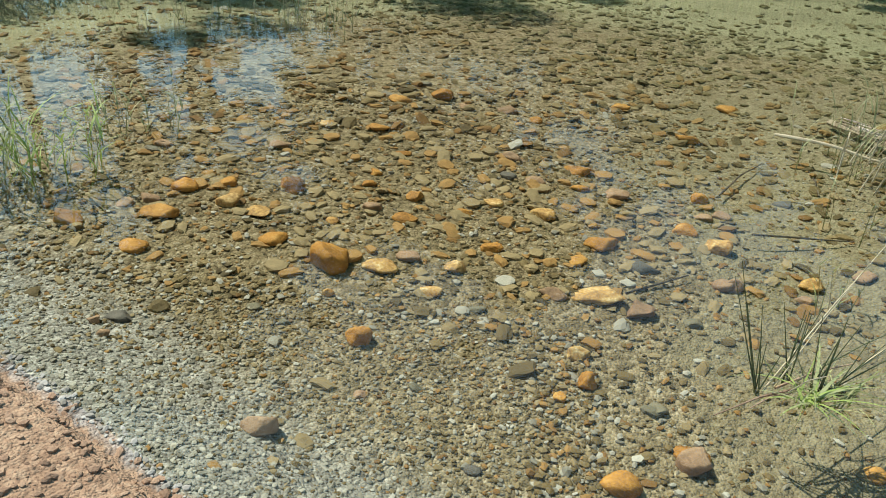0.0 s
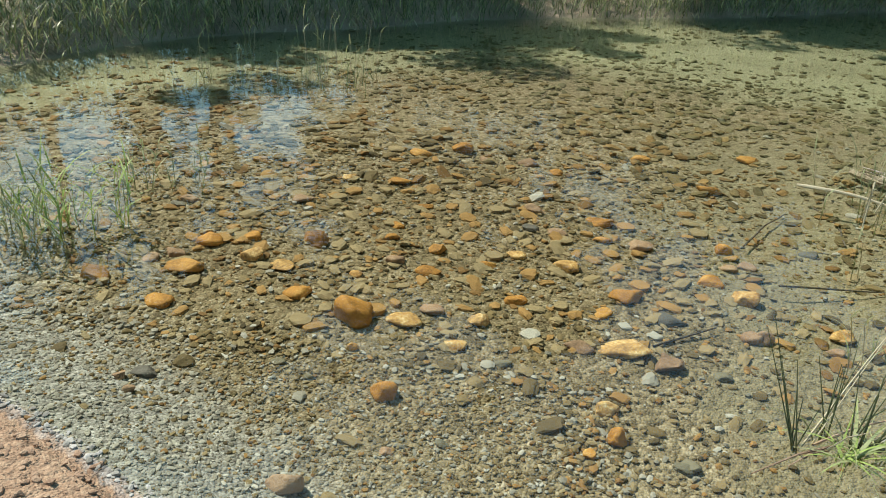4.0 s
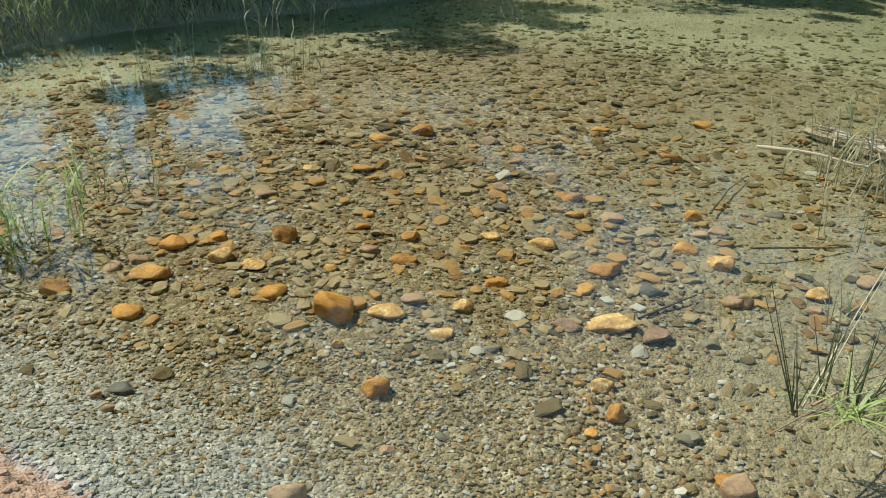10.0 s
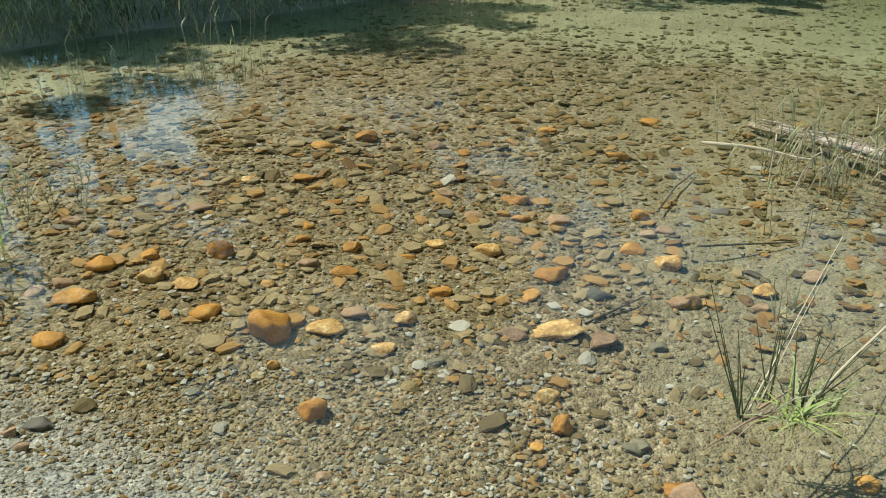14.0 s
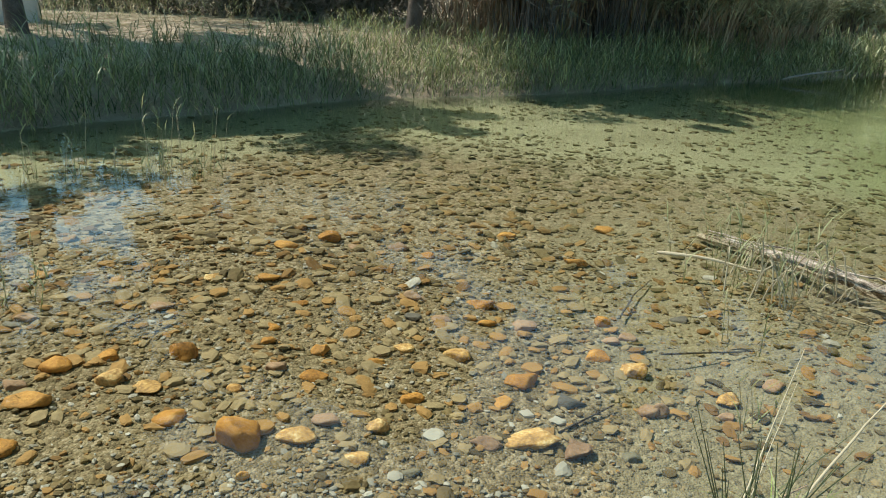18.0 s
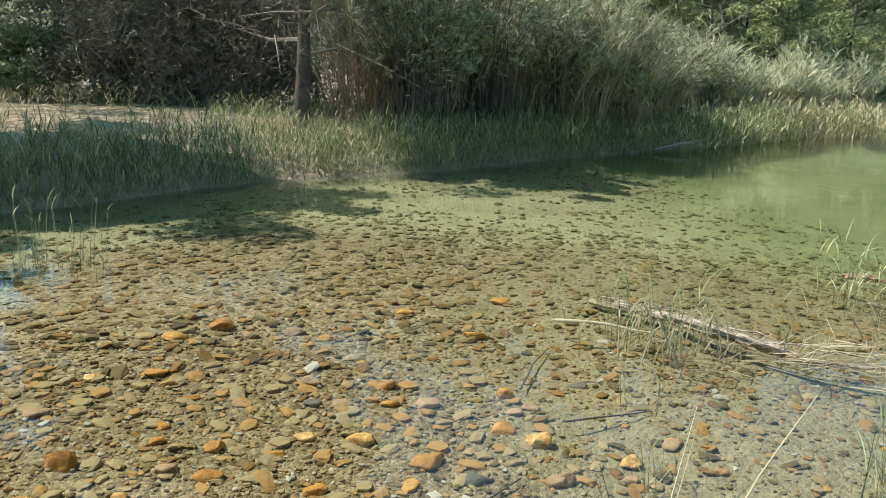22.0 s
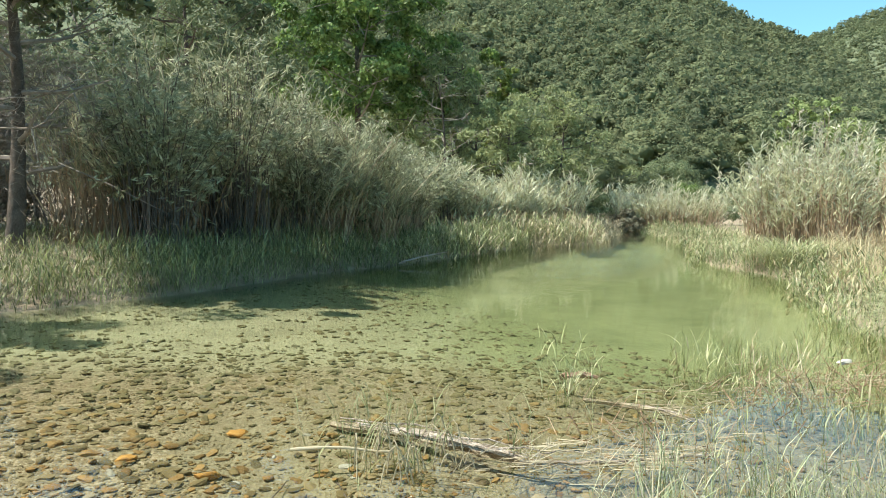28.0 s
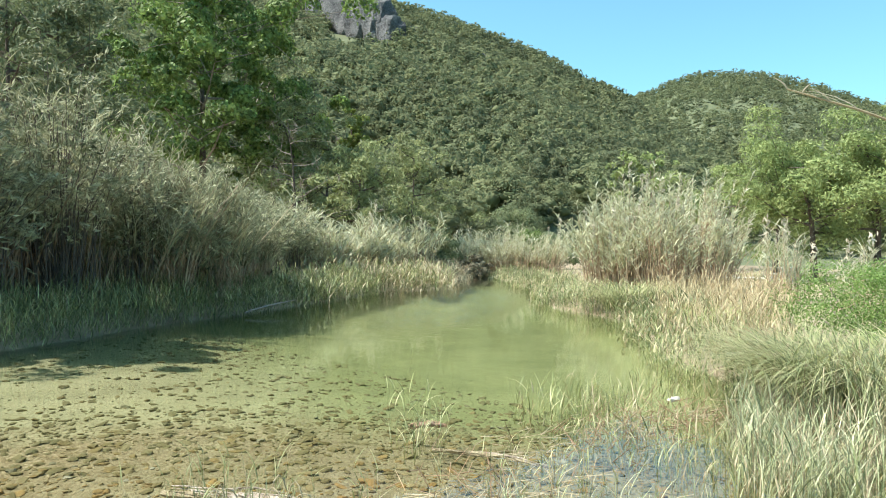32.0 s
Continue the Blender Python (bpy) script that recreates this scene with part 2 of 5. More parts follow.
M_STALK = leaf_mat("cane_stalk", [(0.16, 0.10, 0.06), (0.34, 0.25, 0.16), (0.56, 0.46, 0.31)], 0.05, 0.6)
M_PLUME = leaf_mat("pale_plume", [(0.38, 0.33, 0.24), (0.55, 0.5, 0.38), (0.68, 0.62, 0.5)], 0.4, 0.8)
M_PINE = leaf_mat("pine_needles", [(0.075, 0.098, 0.046), (0.125, 0.152, 0.072), (0.20, 0.23, 0.11)], 0.3)
M_PINEM = leaf_mat("dusty_pine_needles", [(0.135, 0.165, 0.070), (0.225, 0.26, 0.11), (0.35, 0.385, 0.175)], 0.38)
M_PINEL = leaf_mat("light_pine_needles", [(0.14, 0.185, 0.06), (0.22, 0.285, 0.095), (0.33, 0.39, 0.15)], 0.3)
M_SEDGE = leaf_mat("sedge_leaf", [(0.13, 0.20, 0.04), (0.26, 0.36, 0.08), (0.42, 0.50, 0.16)], 0.3)
M_RUSH = leaf_mat("dark_rush", [(0.03, 0.045, 0.018), (0.065, 0.085, 0.035), (0.12, 0.13, 0.06)], 0.1)
M_DEADLEAF = leaf_mat("dead_leaf", [(0.17, 0.10, 0.06), (0.34, 0.225, 0.14), (0.54, 0.40, 0.26)], 0.25, 0.8)
M_WILLOW = leaf_mat("willow_leaf", [(0.062, 0.072, 0.03), (0.145, 0.158, 0.074), (0.285, 0.30, 0.155), (0.64, 0.64, 0.44)], 0.38)
M_WOODS = woods_mat("wooded_slope", [(0.125, 0.145, 0.078), (0.165, 0.188, 0.100), (0.205, 0.228, 0.125)])
M_WOODSL = woods_mat("lighter_wooded_slope", [(0.160, 0.182, 0.092), (0.205, 0.230, 0.118), (0.250, 0.272, 0.148)])
M_WOODSD = woods_mat("darker_wooded_slope", [(0.095, 0.112, 0.064), (0.130, 0.150, 0.085), (0.165, 0.185, 0.105)])
M_BROAD = leaf_mat("broad_leaf", [(0.055, 0.088, 0.022), (0.105, 0.17, 0.042), (0.27, 0.38, 0.11)], 0.4)
M_CYPRESS = leaf_mat("cypress_leaf", [(0.11, 0.15, 0.03), (0.17, 0.22, 0.045), (0.24, 0.29, 0.07)], 0.3)
M_GOLD = leaf_mat("golden_straw", [(0.28, 0.21, 0.11), (0.43, 0.345, 0.195), (0.62, 0.53, 0.34)], 0.25, 0.7)
M_LEAFY = leaf_mat("bright_leaf", [(0.06, 0.115, 0.024), (0.13, 0.22, 0.05), (0.26, 0.38, 0.11)], 0.35)
M_SHRUB = leaf_mat("shrub_leaf", [(0.1, 0.135, 0.065), (0.17, 0.21, 0.1), (0.29, 0.33, 0.17)], 0.4)
M_GREYSHRUB = leaf_mat("dry_grey_twigs", [(0.085, 0.068, 0.052), (0.18, 0.148, 0.116), (0.32, 0.272, 0.22)], 0.1)
M_ROCK = solid_mat("cliff_rock", [(0.34, (0.05, 0.05, 0.052)), (0.5, (0.13, 0.13, 0.132)), (0.7, (0.25, 0.245, 0.24))], 0.2, 0.9, 1.0, 2.5, fine=1.6)
M_CONC = solid_mat("pale_concrete", [(0.3, (0.45, 0.42, 0.36)), (0.6, (0.62, 0.58, 0.5)), (0.8, (0.7, 0.67, 0.6))], 3, 0.9, 0.4, 0.01)


def water_mat():
    m, nt, p, geo = base_mat("clear_water")
    nt.nodes.remove(p)
    mp = nt.nodes.new("ShaderNodeMapping")
    mp.inputs["Scale"].default_value = (1.0, 1.0, 1.0)
    nt.links.new(geo.outputs["Position"], mp.inputs[0])
    h = mix(nt, 0.3, noise_tex(nt, 2.2, 3, mp.outputs[0]), noise_tex(nt, 11, 2, mp.outputs[0]))
    h = mix(nt, 1.0, h, (0.1, 0.1, 0.1), 'MULTIPLY')
    # a breeze ruffles the reach before the bend
    oval = nt.nodes.new("ShaderNodeMapping")
    oval.vector_type = 'TEXTURE'
    oval.inputs["Location"].default_value = (20.0, 19.5, WATER)
    oval.inputs["Rotation"].default_value = (0, 0, radians(36.6))
    oval.inputs["Scale"].default_value = (13.0, 2.6, 1)
    nt.links.new(geo.outputs["Position"], oval.inputs[0])
    spot = nt.nodes.new("ShaderNodeVectorMath")
    spot.operation = 'LENGTH'
    nt.links.new(oval.outputs[0], spot.inputs[0])
    reach = nt.nodes.new("ShaderNodeMapRange")
    reach.interpolation_type = 'SMOOTHSTEP'
    nt.links.new(spot.outputs["Value"], reach.inputs[0])
    for _k, _v in zip((1, 2, 3, 4), (0.3, 1.1, 1.0, 0.0)):
        reach.inputs[_k].default_value = _v
    h = mix(nt, reach.outputs[0], h, mix(nt, 1.0, noise_tex(nt, 3.2, 3, mp.outputs[0]), (4.2, 4.2, 4.2), 'MULTIPLY'))
    b = nt.nodes.new("ShaderNodeBump")
    b.inputs["Strength"].default_value, b.inputs["Distance"].default_value = 1.0, 0.03
    nt.links.new(h, b.inputs["Height"])
    tr = nt.nodes.new("ShaderNodeBsdfTransparent")
    tr.inputs[0].default_value = (0.90, 0.95, 0.84, 1)
    gl = nt.nodes.new("ShaderNodeBsdfGlossy")
    rg = nt.nodes.new("ShaderNodeMath")
    rg.operation = 'MULTIPLY_ADD'
    nt.links.new(reach.outputs[0], rg.inputs[0])
    rg.inputs[1].default_value, rg.inputs[2].default_value = 0.06, 0.03
    nt.links.new(rg.outputs[0], gl.inputs["Roughness"])
    nt.links.new(b.outputs[0], gl.inputs["Normal"])
    fr = nt.nodes.new("ShaderNodeFresnel")
    fr.inputs[0].default_value = 1.43
    nt.links.new(b.outputs[0], fr.inputs["Normal"])
    mx = nt.nodes.new("ShaderNodeMixShader")
    nt.links.new(fr.outputs[0], mx.inputs[0])
    nt.links.new(tr.outputs[0], mx.inputs[1])
    nt.links.new(gl.outputs[0], mx.inputs[2])
    nt.links.new(mx.outputs[0], nt.nodes["Material Output"].inputs["Surface"])
    return m


M_WATER = water_mat()


# ---- mesh helpers ----
def mesh_np(name, verts, faces, mats, mat_index=None, smooth=False):
    """Mesh from arrays; faces is an (n, 3) or (n, 4) array."""
    me = bpy.data.meshes.new(name)
    verts = np.asarray(verts, dtype=np.float32)
    faces = np.asarray(faces, dtype=np.int32)
    k = faces.shape[1]
    me.vertices.add(len(verts))
    me.vertices.foreach_set("co", verts.ravel())
    me.loops.add(faces.size)
    me.loops.foreach_set("vertex_index", faces.ravel())
    me.polygons.add(len(faces))
    me.polygons.foreach_set("loop_start", np.arange(0, faces.size, k, dtype=np.int32))
    me.polygons.foreach_set("loop_total", np.full(len(faces), k, dtype=np.int32))
    if mat_index is not None:
        me.polygons.foreach_set("material_index", np.asarray(mat_index, dtype=np.int32))
    me.polygons.foreach_set("use_smooth", np.full(len(faces), smooth))
    for m in (mats if isinstance(mats, (list, tuple)) else [mats]):
        me.materials.append(m)
    me.update(calc_edges=True)
    return me


def joined(chunks):
    vs, fs, o = [], [], 0
    for v, f in chunks:
        vs.append(v)
        fs.append(np.asarray(f) + o)
        o += len(v)
    return np.concatenate(vs), np.concatenate(fs)


def part(name, data, material, parent, label="", smooth=False, kind=""):
    """Links one mesh (arrays of vertices and faces) as one object under a thing or a part."""
    ob = new(name, mesh_np(name, data[0], data[1], material, smooth=smooth))
    ob.parent = parent
    return tagged(ob, label, kind=kind)


def thing(name, place, label, category, group="", kind="", turn=0.0, scale=1.0):
    ob = new(name)
    ob.location, ob.rotation_euler, ob.scale = place, (0, 0, turn), (scale,) * 3
    return tagged(ob, label, category, group, kind)


def blades(base, lean_az, lean, height, width, droop, seg=4, face=None):
    """Curved grass blades. All arrays of n; lean: outward run / height; droop: how far the tip bends over."""
    n = len(base)
    t = np.linspace(0, 1, seg + 1)[None, :]
    out = (lean[:, None] * t + droop[:, None] * t ** 2.2) * height[:, None]
    up = height[:, None] * (t - 0.45 * np.minimum(droop[:, None], 1.6) * t ** 3)
    cx, cy = np.cos(lean_az)[:, None], np.sin(lean_az)[:, None]
    c = np.stack([base[:, 0:1] + out * cx, base[:, 1:2] + out * cy, base[:, 2:3] + up], 2)
    fa = lean_az + np.pi / 2 if face is None else face
    side = np.stack([np.cos(fa), np.sin(fa), np.zeros(n)], 1)[:, None, :]
    w = (width[:, None] * 0.5 * np.maximum(1 - t ** 1.8, 0.04) * np.minimum(1, 0.55 + 2 * t))[:, :, None]
    v = np.stack([c - side * w, c + side * w], 2).reshape(n, -1, 3)
    f = np.array([[2 * i, 2 * i + 1, 2 * i + 3, 2 * i + 2] for i in range(seg)])
    faces = (np.arange(n)[:, None, None] * (2 * (seg + 1)) + f[None]).reshape(-1, 4)
    return v.reshape(-1, 3), faces


def tubes(p0, p1, r0, r1, sides=3, bend=None):
    """Straight or once-bent thin tapered tubes from p0 to p1, quads; arrays of n."""
    n = len(p0)
    mid = (p0 + p1) / 2 + (0 if bend is None else bend)
    rings = []
    d = p1 - p0
    d = d / np.maximum(np.linalg.norm(d, axis=1, keepdims=True), 1e-6)
    a = np.cross(d, np.where(np.abs(d[:, 2:3]) < 0.9, [[0, 0, 1.0]], [[1.0, 0, 0]]))
    a /= np.linalg.norm(a, axis=1, keepdims=True)
    b = np.cross(d, a)
    for c, r in ((p0, r0), (mid, (r0 + r1) / 2), (p1, r1)):
        for s in range(sides):
            an = 2 * np.pi * s / sides
            rings.append(c + (a * np.cos(an) + b * np.sin(an)) * r[:, None])
    v = np.stack(rings, 1)
    f = np.array([[k * sides + s, k * sides + (s + 1) % sides, (k + 1) * sides + (s + 1) % sides, (k + 1) * sides + s] for k in range(2) for s in range(sides)])
    faces = (np.arange(n)[:, None, None] * (3 * sides) + f[None]).reshape(-1, 4)
    return v.reshape(-1, 3), faces


def path_tube(points, radii, sides=8, rough=0.0, seed=1):
    """One tapered limb along a list of points."""
    g = np.random.default_rng(seed)
    pts = np.array(points, dtype=float)
    n = len(pts)
    vs = []
    for i in range(n):
        d = pts[min(i + 1, n - 1)] - pts[max(i - 1, 0)]
        d /= max(np.linalg.norm(d), 1e-6)
        a = np.cross(d, [0, 0, 1.0] if abs(d[2]) < 0.9 else [1.0, 0, 0])
        a /= np.linalg.norm(a)
        b = np.cross(d, a)
        for s in range(sides):
            an = 2 * np.pi * s / sides
            vs.append(pts[i] + (a * np.cos(an) + b * np.sin(an)) * radii[i] * (1 + rough * g.normal()))
    f = [[i * sides + s, i * sides + (s + 1) % sides, (i + 1) * sides + (s + 1) % sides, (i + 1) * sides + s] for i in range(n - 1) for s in range(sides)]
    e = len(vs)
    vs += [pts[0], pts[-1]]
    f += [[e, (s + 1) % sides, s, s] for s in range(sides)]
    f = [q if q[2] != q[3] else [q[0], q[1], q[2], q[0]] for q in f]
    f = [q for q in f if len(set(q)) == 4]
    return np.array(vs), np.array(f)


def cards(centres, size, g, flat=0.0, aspect=0.5):
    """Small leaf quads round the given centres, turned at random (flat: how level they lie)."""
    n = len(centres)
    a = g.normal(size=(n, 3))
    a[:, 2] *= 1 - flat
    a /= np.linalg.norm(a, axis=1, keepdims=True)
    b = np.cross(a, g.normal(size=(n, 3)))
    b /= np.linalg.norm(b, axis=1, keepdims=True)
    s = np.broadcast_to(np.asarray(size), (n,))[:, None] * g.uniform(0.6, 1.3, (n, 1))
    a, b = a * s, b * s * aspect
    v = np.stack([centres - a, centres + b, centres + a, centres - b], 1).reshape(-1, 3)
    return v, np.arange(4 * n).reshape(-1, 4)


def lobed(centres, radius, n, size, g, aspect=0.4, flat=0.7, jitter=0.35, heart=None):
    """Foliage gathered in rounded tufts: leaf quads lying on the upper shells of n-leaf lobes round the centres."""
    c = np.asarray(centres)
    k = g.integers(0, len(c), n)
    u = g.normal(size=(n, 3))
    u[:, 2] = np.where(u[:, 2] < -0.5, -u[:, 2], u[:, 2])
    u /= np.linalg.norm(u, axis=1, keepdims=True)
    r = (radius * g.uniform(0.55, 1.35, len(c)))[k][:, None] * g.uniform(0.72, 1.12, (n, 1))
    p = c[k] + u * r * np.array([1, 1, flat])
    m = u + g.normal(0, jitter, (n, 3)) + (0 if heart is None else 0.35 * (p - heart) / max(1e-3, np.abs(p - heart).max()))
    m /= np.linalg.norm(m, axis=1, keepdims=True)
    a = np.cross(m, g.normal(size=(n, 3)))
    a /= np.linalg.norm(a, axis=1, keepdims=True)
    b = np.cross(m, a)
    s = size * g.uniform(0.6, 1.4, (n, 1))
    a, b = a * s, b * s * aspect
    return np.stack([p - a, p + b, p + a, p - b], 1).reshape(-1, 3), np.arange(4 * n).reshape(-1, 4)


_bm = bmesh.new()
bmesh.ops.create_icosphere(_bm, subdivisions=1, radius=1)
ICO_V = np.array([v.co[:] for v in _bm.verts])
ICO_F = np.array([[v.index for v in f.verts] for f in _bm.faces])
_bm.free()
_bm = bmesh.new()
bmesh.ops.create_icosphere(_bm, subdivisions=2, radius=1)
ICO_V2 = np.array([v.co[:] for v in _bm.verts])
ICO_F2 = np.array([[v.index for v in f.verts] for f in _bm.faces])
_bm.free()
_bm = bmesh.new()
bmesh.ops.create_icosphere(_bm, subdivisions=3, radius=1)
ICO_V3 = np.array([v.co[:] for v in _bm.verts])
ICO_F3 = np.array([[v.index for v in f.verts] for f in _bm.faces])
_bm.free()


def many_stones(xy, z, size, flat, g, vs=ICO_V, fs=ICO_F):
    """Many irregular pebbles in one pair of arrays."""
    n, k = len(xy), len(vs)
    s = np.stack([size * g.uniform(0.8, 1.5, n), size * g.uniform(0.6, 1.0, n), size * flat], 1)
    v = np.sign(vs)[None] * np.abs(vs[None]) ** g.uniform(0.65, 1.0, (n, 1, 1)) * g.uniform(0.78, 1.2, (n, k, 1)) * s[:, None, :]
    a = g.uniform(0, 2 * np.pi, n)
    c, si = np.cos(a)[:, None], np.sin(a)[:, None]
    tilt = g.normal(0, 0.18, (n, 1))
    x, y = v[..., 0] * c - v[..., 1] * si, v[..., 0] * si + v[..., 1] * c
    v = np.stack([x + xy[:, 0:1], y + xy[:, 1:2], v[..., 2] + tilt * v[..., 0] + z[:, None]], 2)
    f = (np.arange(n)[:, None, None] * k + fs[None]).reshape(-1, 3)
    return v.reshape(-1, 3), f


# ---- ground: water line, bed, banks, hills ----
LEFT = [(-7.5, 4.8), (-6.4, 6.4), (-5.4, 7.3), (-5.1, 8.4), (-4.5, 9.4), (-3.5, 10.4), (-2.4, 11.1), (-1.1, 12.5), (0.2, 13.3), (1.5, 13.8), (3.8, 14.8), (7.0, 17.0),
        (10.6, 18.8), (15.7, 21.8), (21.0, 25.4), (24.0, 25.0), (27.0, 27.5), (40.0, 38.5), (58.0, 55.0), (80, 77)]
RIGHT = [(83, 75), (62.0, 56.5), (40.0, 35.6), (27.8, 22.4), (24.0, 18.8), (20.0, 15.3), (18.7, 12.6), (17.5, 10.6), (14.5, 8.6), (12.0, 6.4), (10.3, 4.4), (8.6, 2.4),
         (6.4, 0.6), (4.0, 0.0), (2.2, 0.2), (1.2, 0.6), (0.2, 0.9), (-0.7, 1.35), (-1.25, 1.7), (-1.75, 1.95), (-3.0, 2.3), (-5.0, 3.0), (-7.5, 4.8)]
SHORE = np.array(LEFT + RIGHT[:-1])


def shore_distance(x, y):
    """Distance to the water line, negative in the water, and whether the nearest shore is the far-left one."""
    a, b = SHORE, np.roll(SHORE, -1, axis=0)
    best = np.full(x.shape, 1e9)
    left = np.zeros(x.shape, bool)
    inside = np.zeros(x.shape, bool)
    for i in range(len(a)):
        ax, ay = a[i]
        dx, dy = b[i] - a[i]
        t = np.clip(((x - ax) * dx + (y - ay) * dy) / (dx * dx + dy * dy), 0, 1)
        d = np.hypot(x - ax - t * dx, y - ay - t * dy)
        near = d < best
        best = np.where(near, d, best)
        left = np.where(near, i < len(LEFT), left)
        cross = ((ay > y) != (ay + dy > y)) & (x < ax + dx * (y - ay) / (dy if dy else 1e-9))
        inside ^= cross
    return np.where(inside, -best, best), left


def smooth01(v):
    v = np.clip(v, 0, 1)
    return v * v * (3 - 2 * v)


def wob(x, y, s, seed=0.0):
    return (np.sin(x * s + 1.3 + seed) * np.cos(y * s * 0.9 + 0.7 * seed) + 0.5 * np.sin((x + y) * s * 2.1 + seed) + 0.35 * np.cos((x * 0.8 - y) * s * 3.7 + 2 * seed)) / 1.85


A_AZ, A_EL = [-180, -100, -60, -15, 2, 25, 35, 40.5, 45.7, 51.9, 55.3, 58.2, 63, 70, 80, 180], [5, 5, 6, 8, 14, 19.2, 18.8, 18.1, 16.7, 14.4, 12.5, 11.2, 8, 4, 1, 6]
B_AZ, B_EL = [-180, 45, 52, 56, 58.2, 60.3, 61.9, 64.5, 67, 71.2, 75.2, 85, 120, 180], [5, 6, 8.8, 10.8, 11.3, 11.9, 12.6, 12.9, 12.7, 11.5, 9.7, 8, 6, 5]


def hills(x, y):
    r, az = np.hypot(x, y), np.degrees(np.arctan2(x, y))
    out = np.zeros(x.shape)
    for az_t, el_t, foot, top in ((A_AZ, A_EL, 70.0, 380.0), (B_AZ, B_EL, 170.0, 720.0)):
        crest = np.tan(np.radians(np.interp(az, az_t, el_t))) * top
        t = (r - foot) / (top - foot)
        h = crest * np.where(t < 1, np.clip(t, 0, 1) ** 1.25, np.maximum(0, 1 - 0.35 * (t - 1)))
        h += 0.035 * crest * wob(x, y, 0.025) * np.clip(t * 4, 0, 1) * np.clip((1 - t) * 5, 0, 1)
        out = np.maximum(out, h)
    return out


def ground_z(x, y):
    x, y = np.asarray(x, float), np.asarray(y, float)
    d, left = shore_distance(x, y)
    r = np.hypot(x, y)
    bed = np.clip(-0.12 + 0.045 * (y - 3.5) - 0.05 * np.minimum(x, 1.7), -0.25, 0.02)
    bed = bed * (1 - smooth01((r - 6) / 3)) + (0.0 - 0.45 * smooth01((x - 0.25 * y - 1.5) / 7)) * smooth01((r - 6) / 3)
    bed = bed + 0.11 * smooth01((x - 1.7) / 1.0) * (1 - smooth01((r - 6) / 2.5)) + 0.012 * wob(x, y, 3.1)
    edge = smooth01(-d / 0.7)
    wet = (WATER + 0.005) * (1 - edge) + np.minimum(bed, 0.06) * edge
    rise_l = 0.25 * smooth01(d / 0.8) + 0.65 * smooth01(d / 6) + 0.6 * smooth01((d - 8) / 25)
    rise_r = 0.07 * smooth01(d / 0.07) + 0.10 * smooth01(d / 0.6) + 0.28 * smooth01(d / 12)
    dry = WATER + 0.005 + np.where(left, rise_l, rise_r) + (0.03 * wob(x, y, 1.7) + 0.02 * wob(x, y, 6.0)) * smooth01(d / 0.4)
    return np.where(d < 0, wet, dry) + hills(x, y)


def build_ground():
    az = np.radians(np.concatenate([np.arange(-45, 90, 0.5), np.arange(90, 315, 3.0)]))
    rad = np.concatenate([np.linspace(0.004, 3, 36), np.geomspace(3.1, 30, 75), np.geomspace(31, 900, 70), [1400, 2500, 4500]])
    A, R = np.meshgrid(az, rad)
    x, y = R * np.sin(A), R * np.cos(A)
    z = ground_z(x, y)
    n, k = A.shape
    v = np.concatenate([np.stack([x, y, z], 2).reshape(-1, 3), [[0, 0, float(ground_z(0.0, 0.0))]]])
    i, j = np.meshgrid(np.arange(n - 1), np.arange(k), indexing="ij")
    j2 = (j + 1) % k
    q = np.stack([i * k + j, (i + 1) * k + j, (i + 1) * k + j2, i * k + j2], 2).reshape(-1, 4)
    r = np.hypot(v[q[:, 0], 0], v[q[:, 0], 1])
    me = mesh_np("ground", v, q, [M_GROUND, M_HILL], (r > 75).astype(int), True)
    ob = new("ground", me)
    return tagged(ob, "gravelly river bed, earth banks and wooded hills", "ground", kind="structure")


ground = build_ground()

_w = np.array([[-9, -1.5, WATER], [95, -1.5, WATER], [95, 90, WATER], [-9, 90, WATER]], float)
water = new("water", mesh_np("water", _w, [[0, 1, 2, 3]], M_WATER))
water.visible_shadow = False
tagged(water, "clear shallow river water with faint ripples", "water", kind="structure")


# ---- vegetation ----
def on_ground(x, y, dz=0.0):
    return (x, y, float(ground_z(x, y)) + dz)


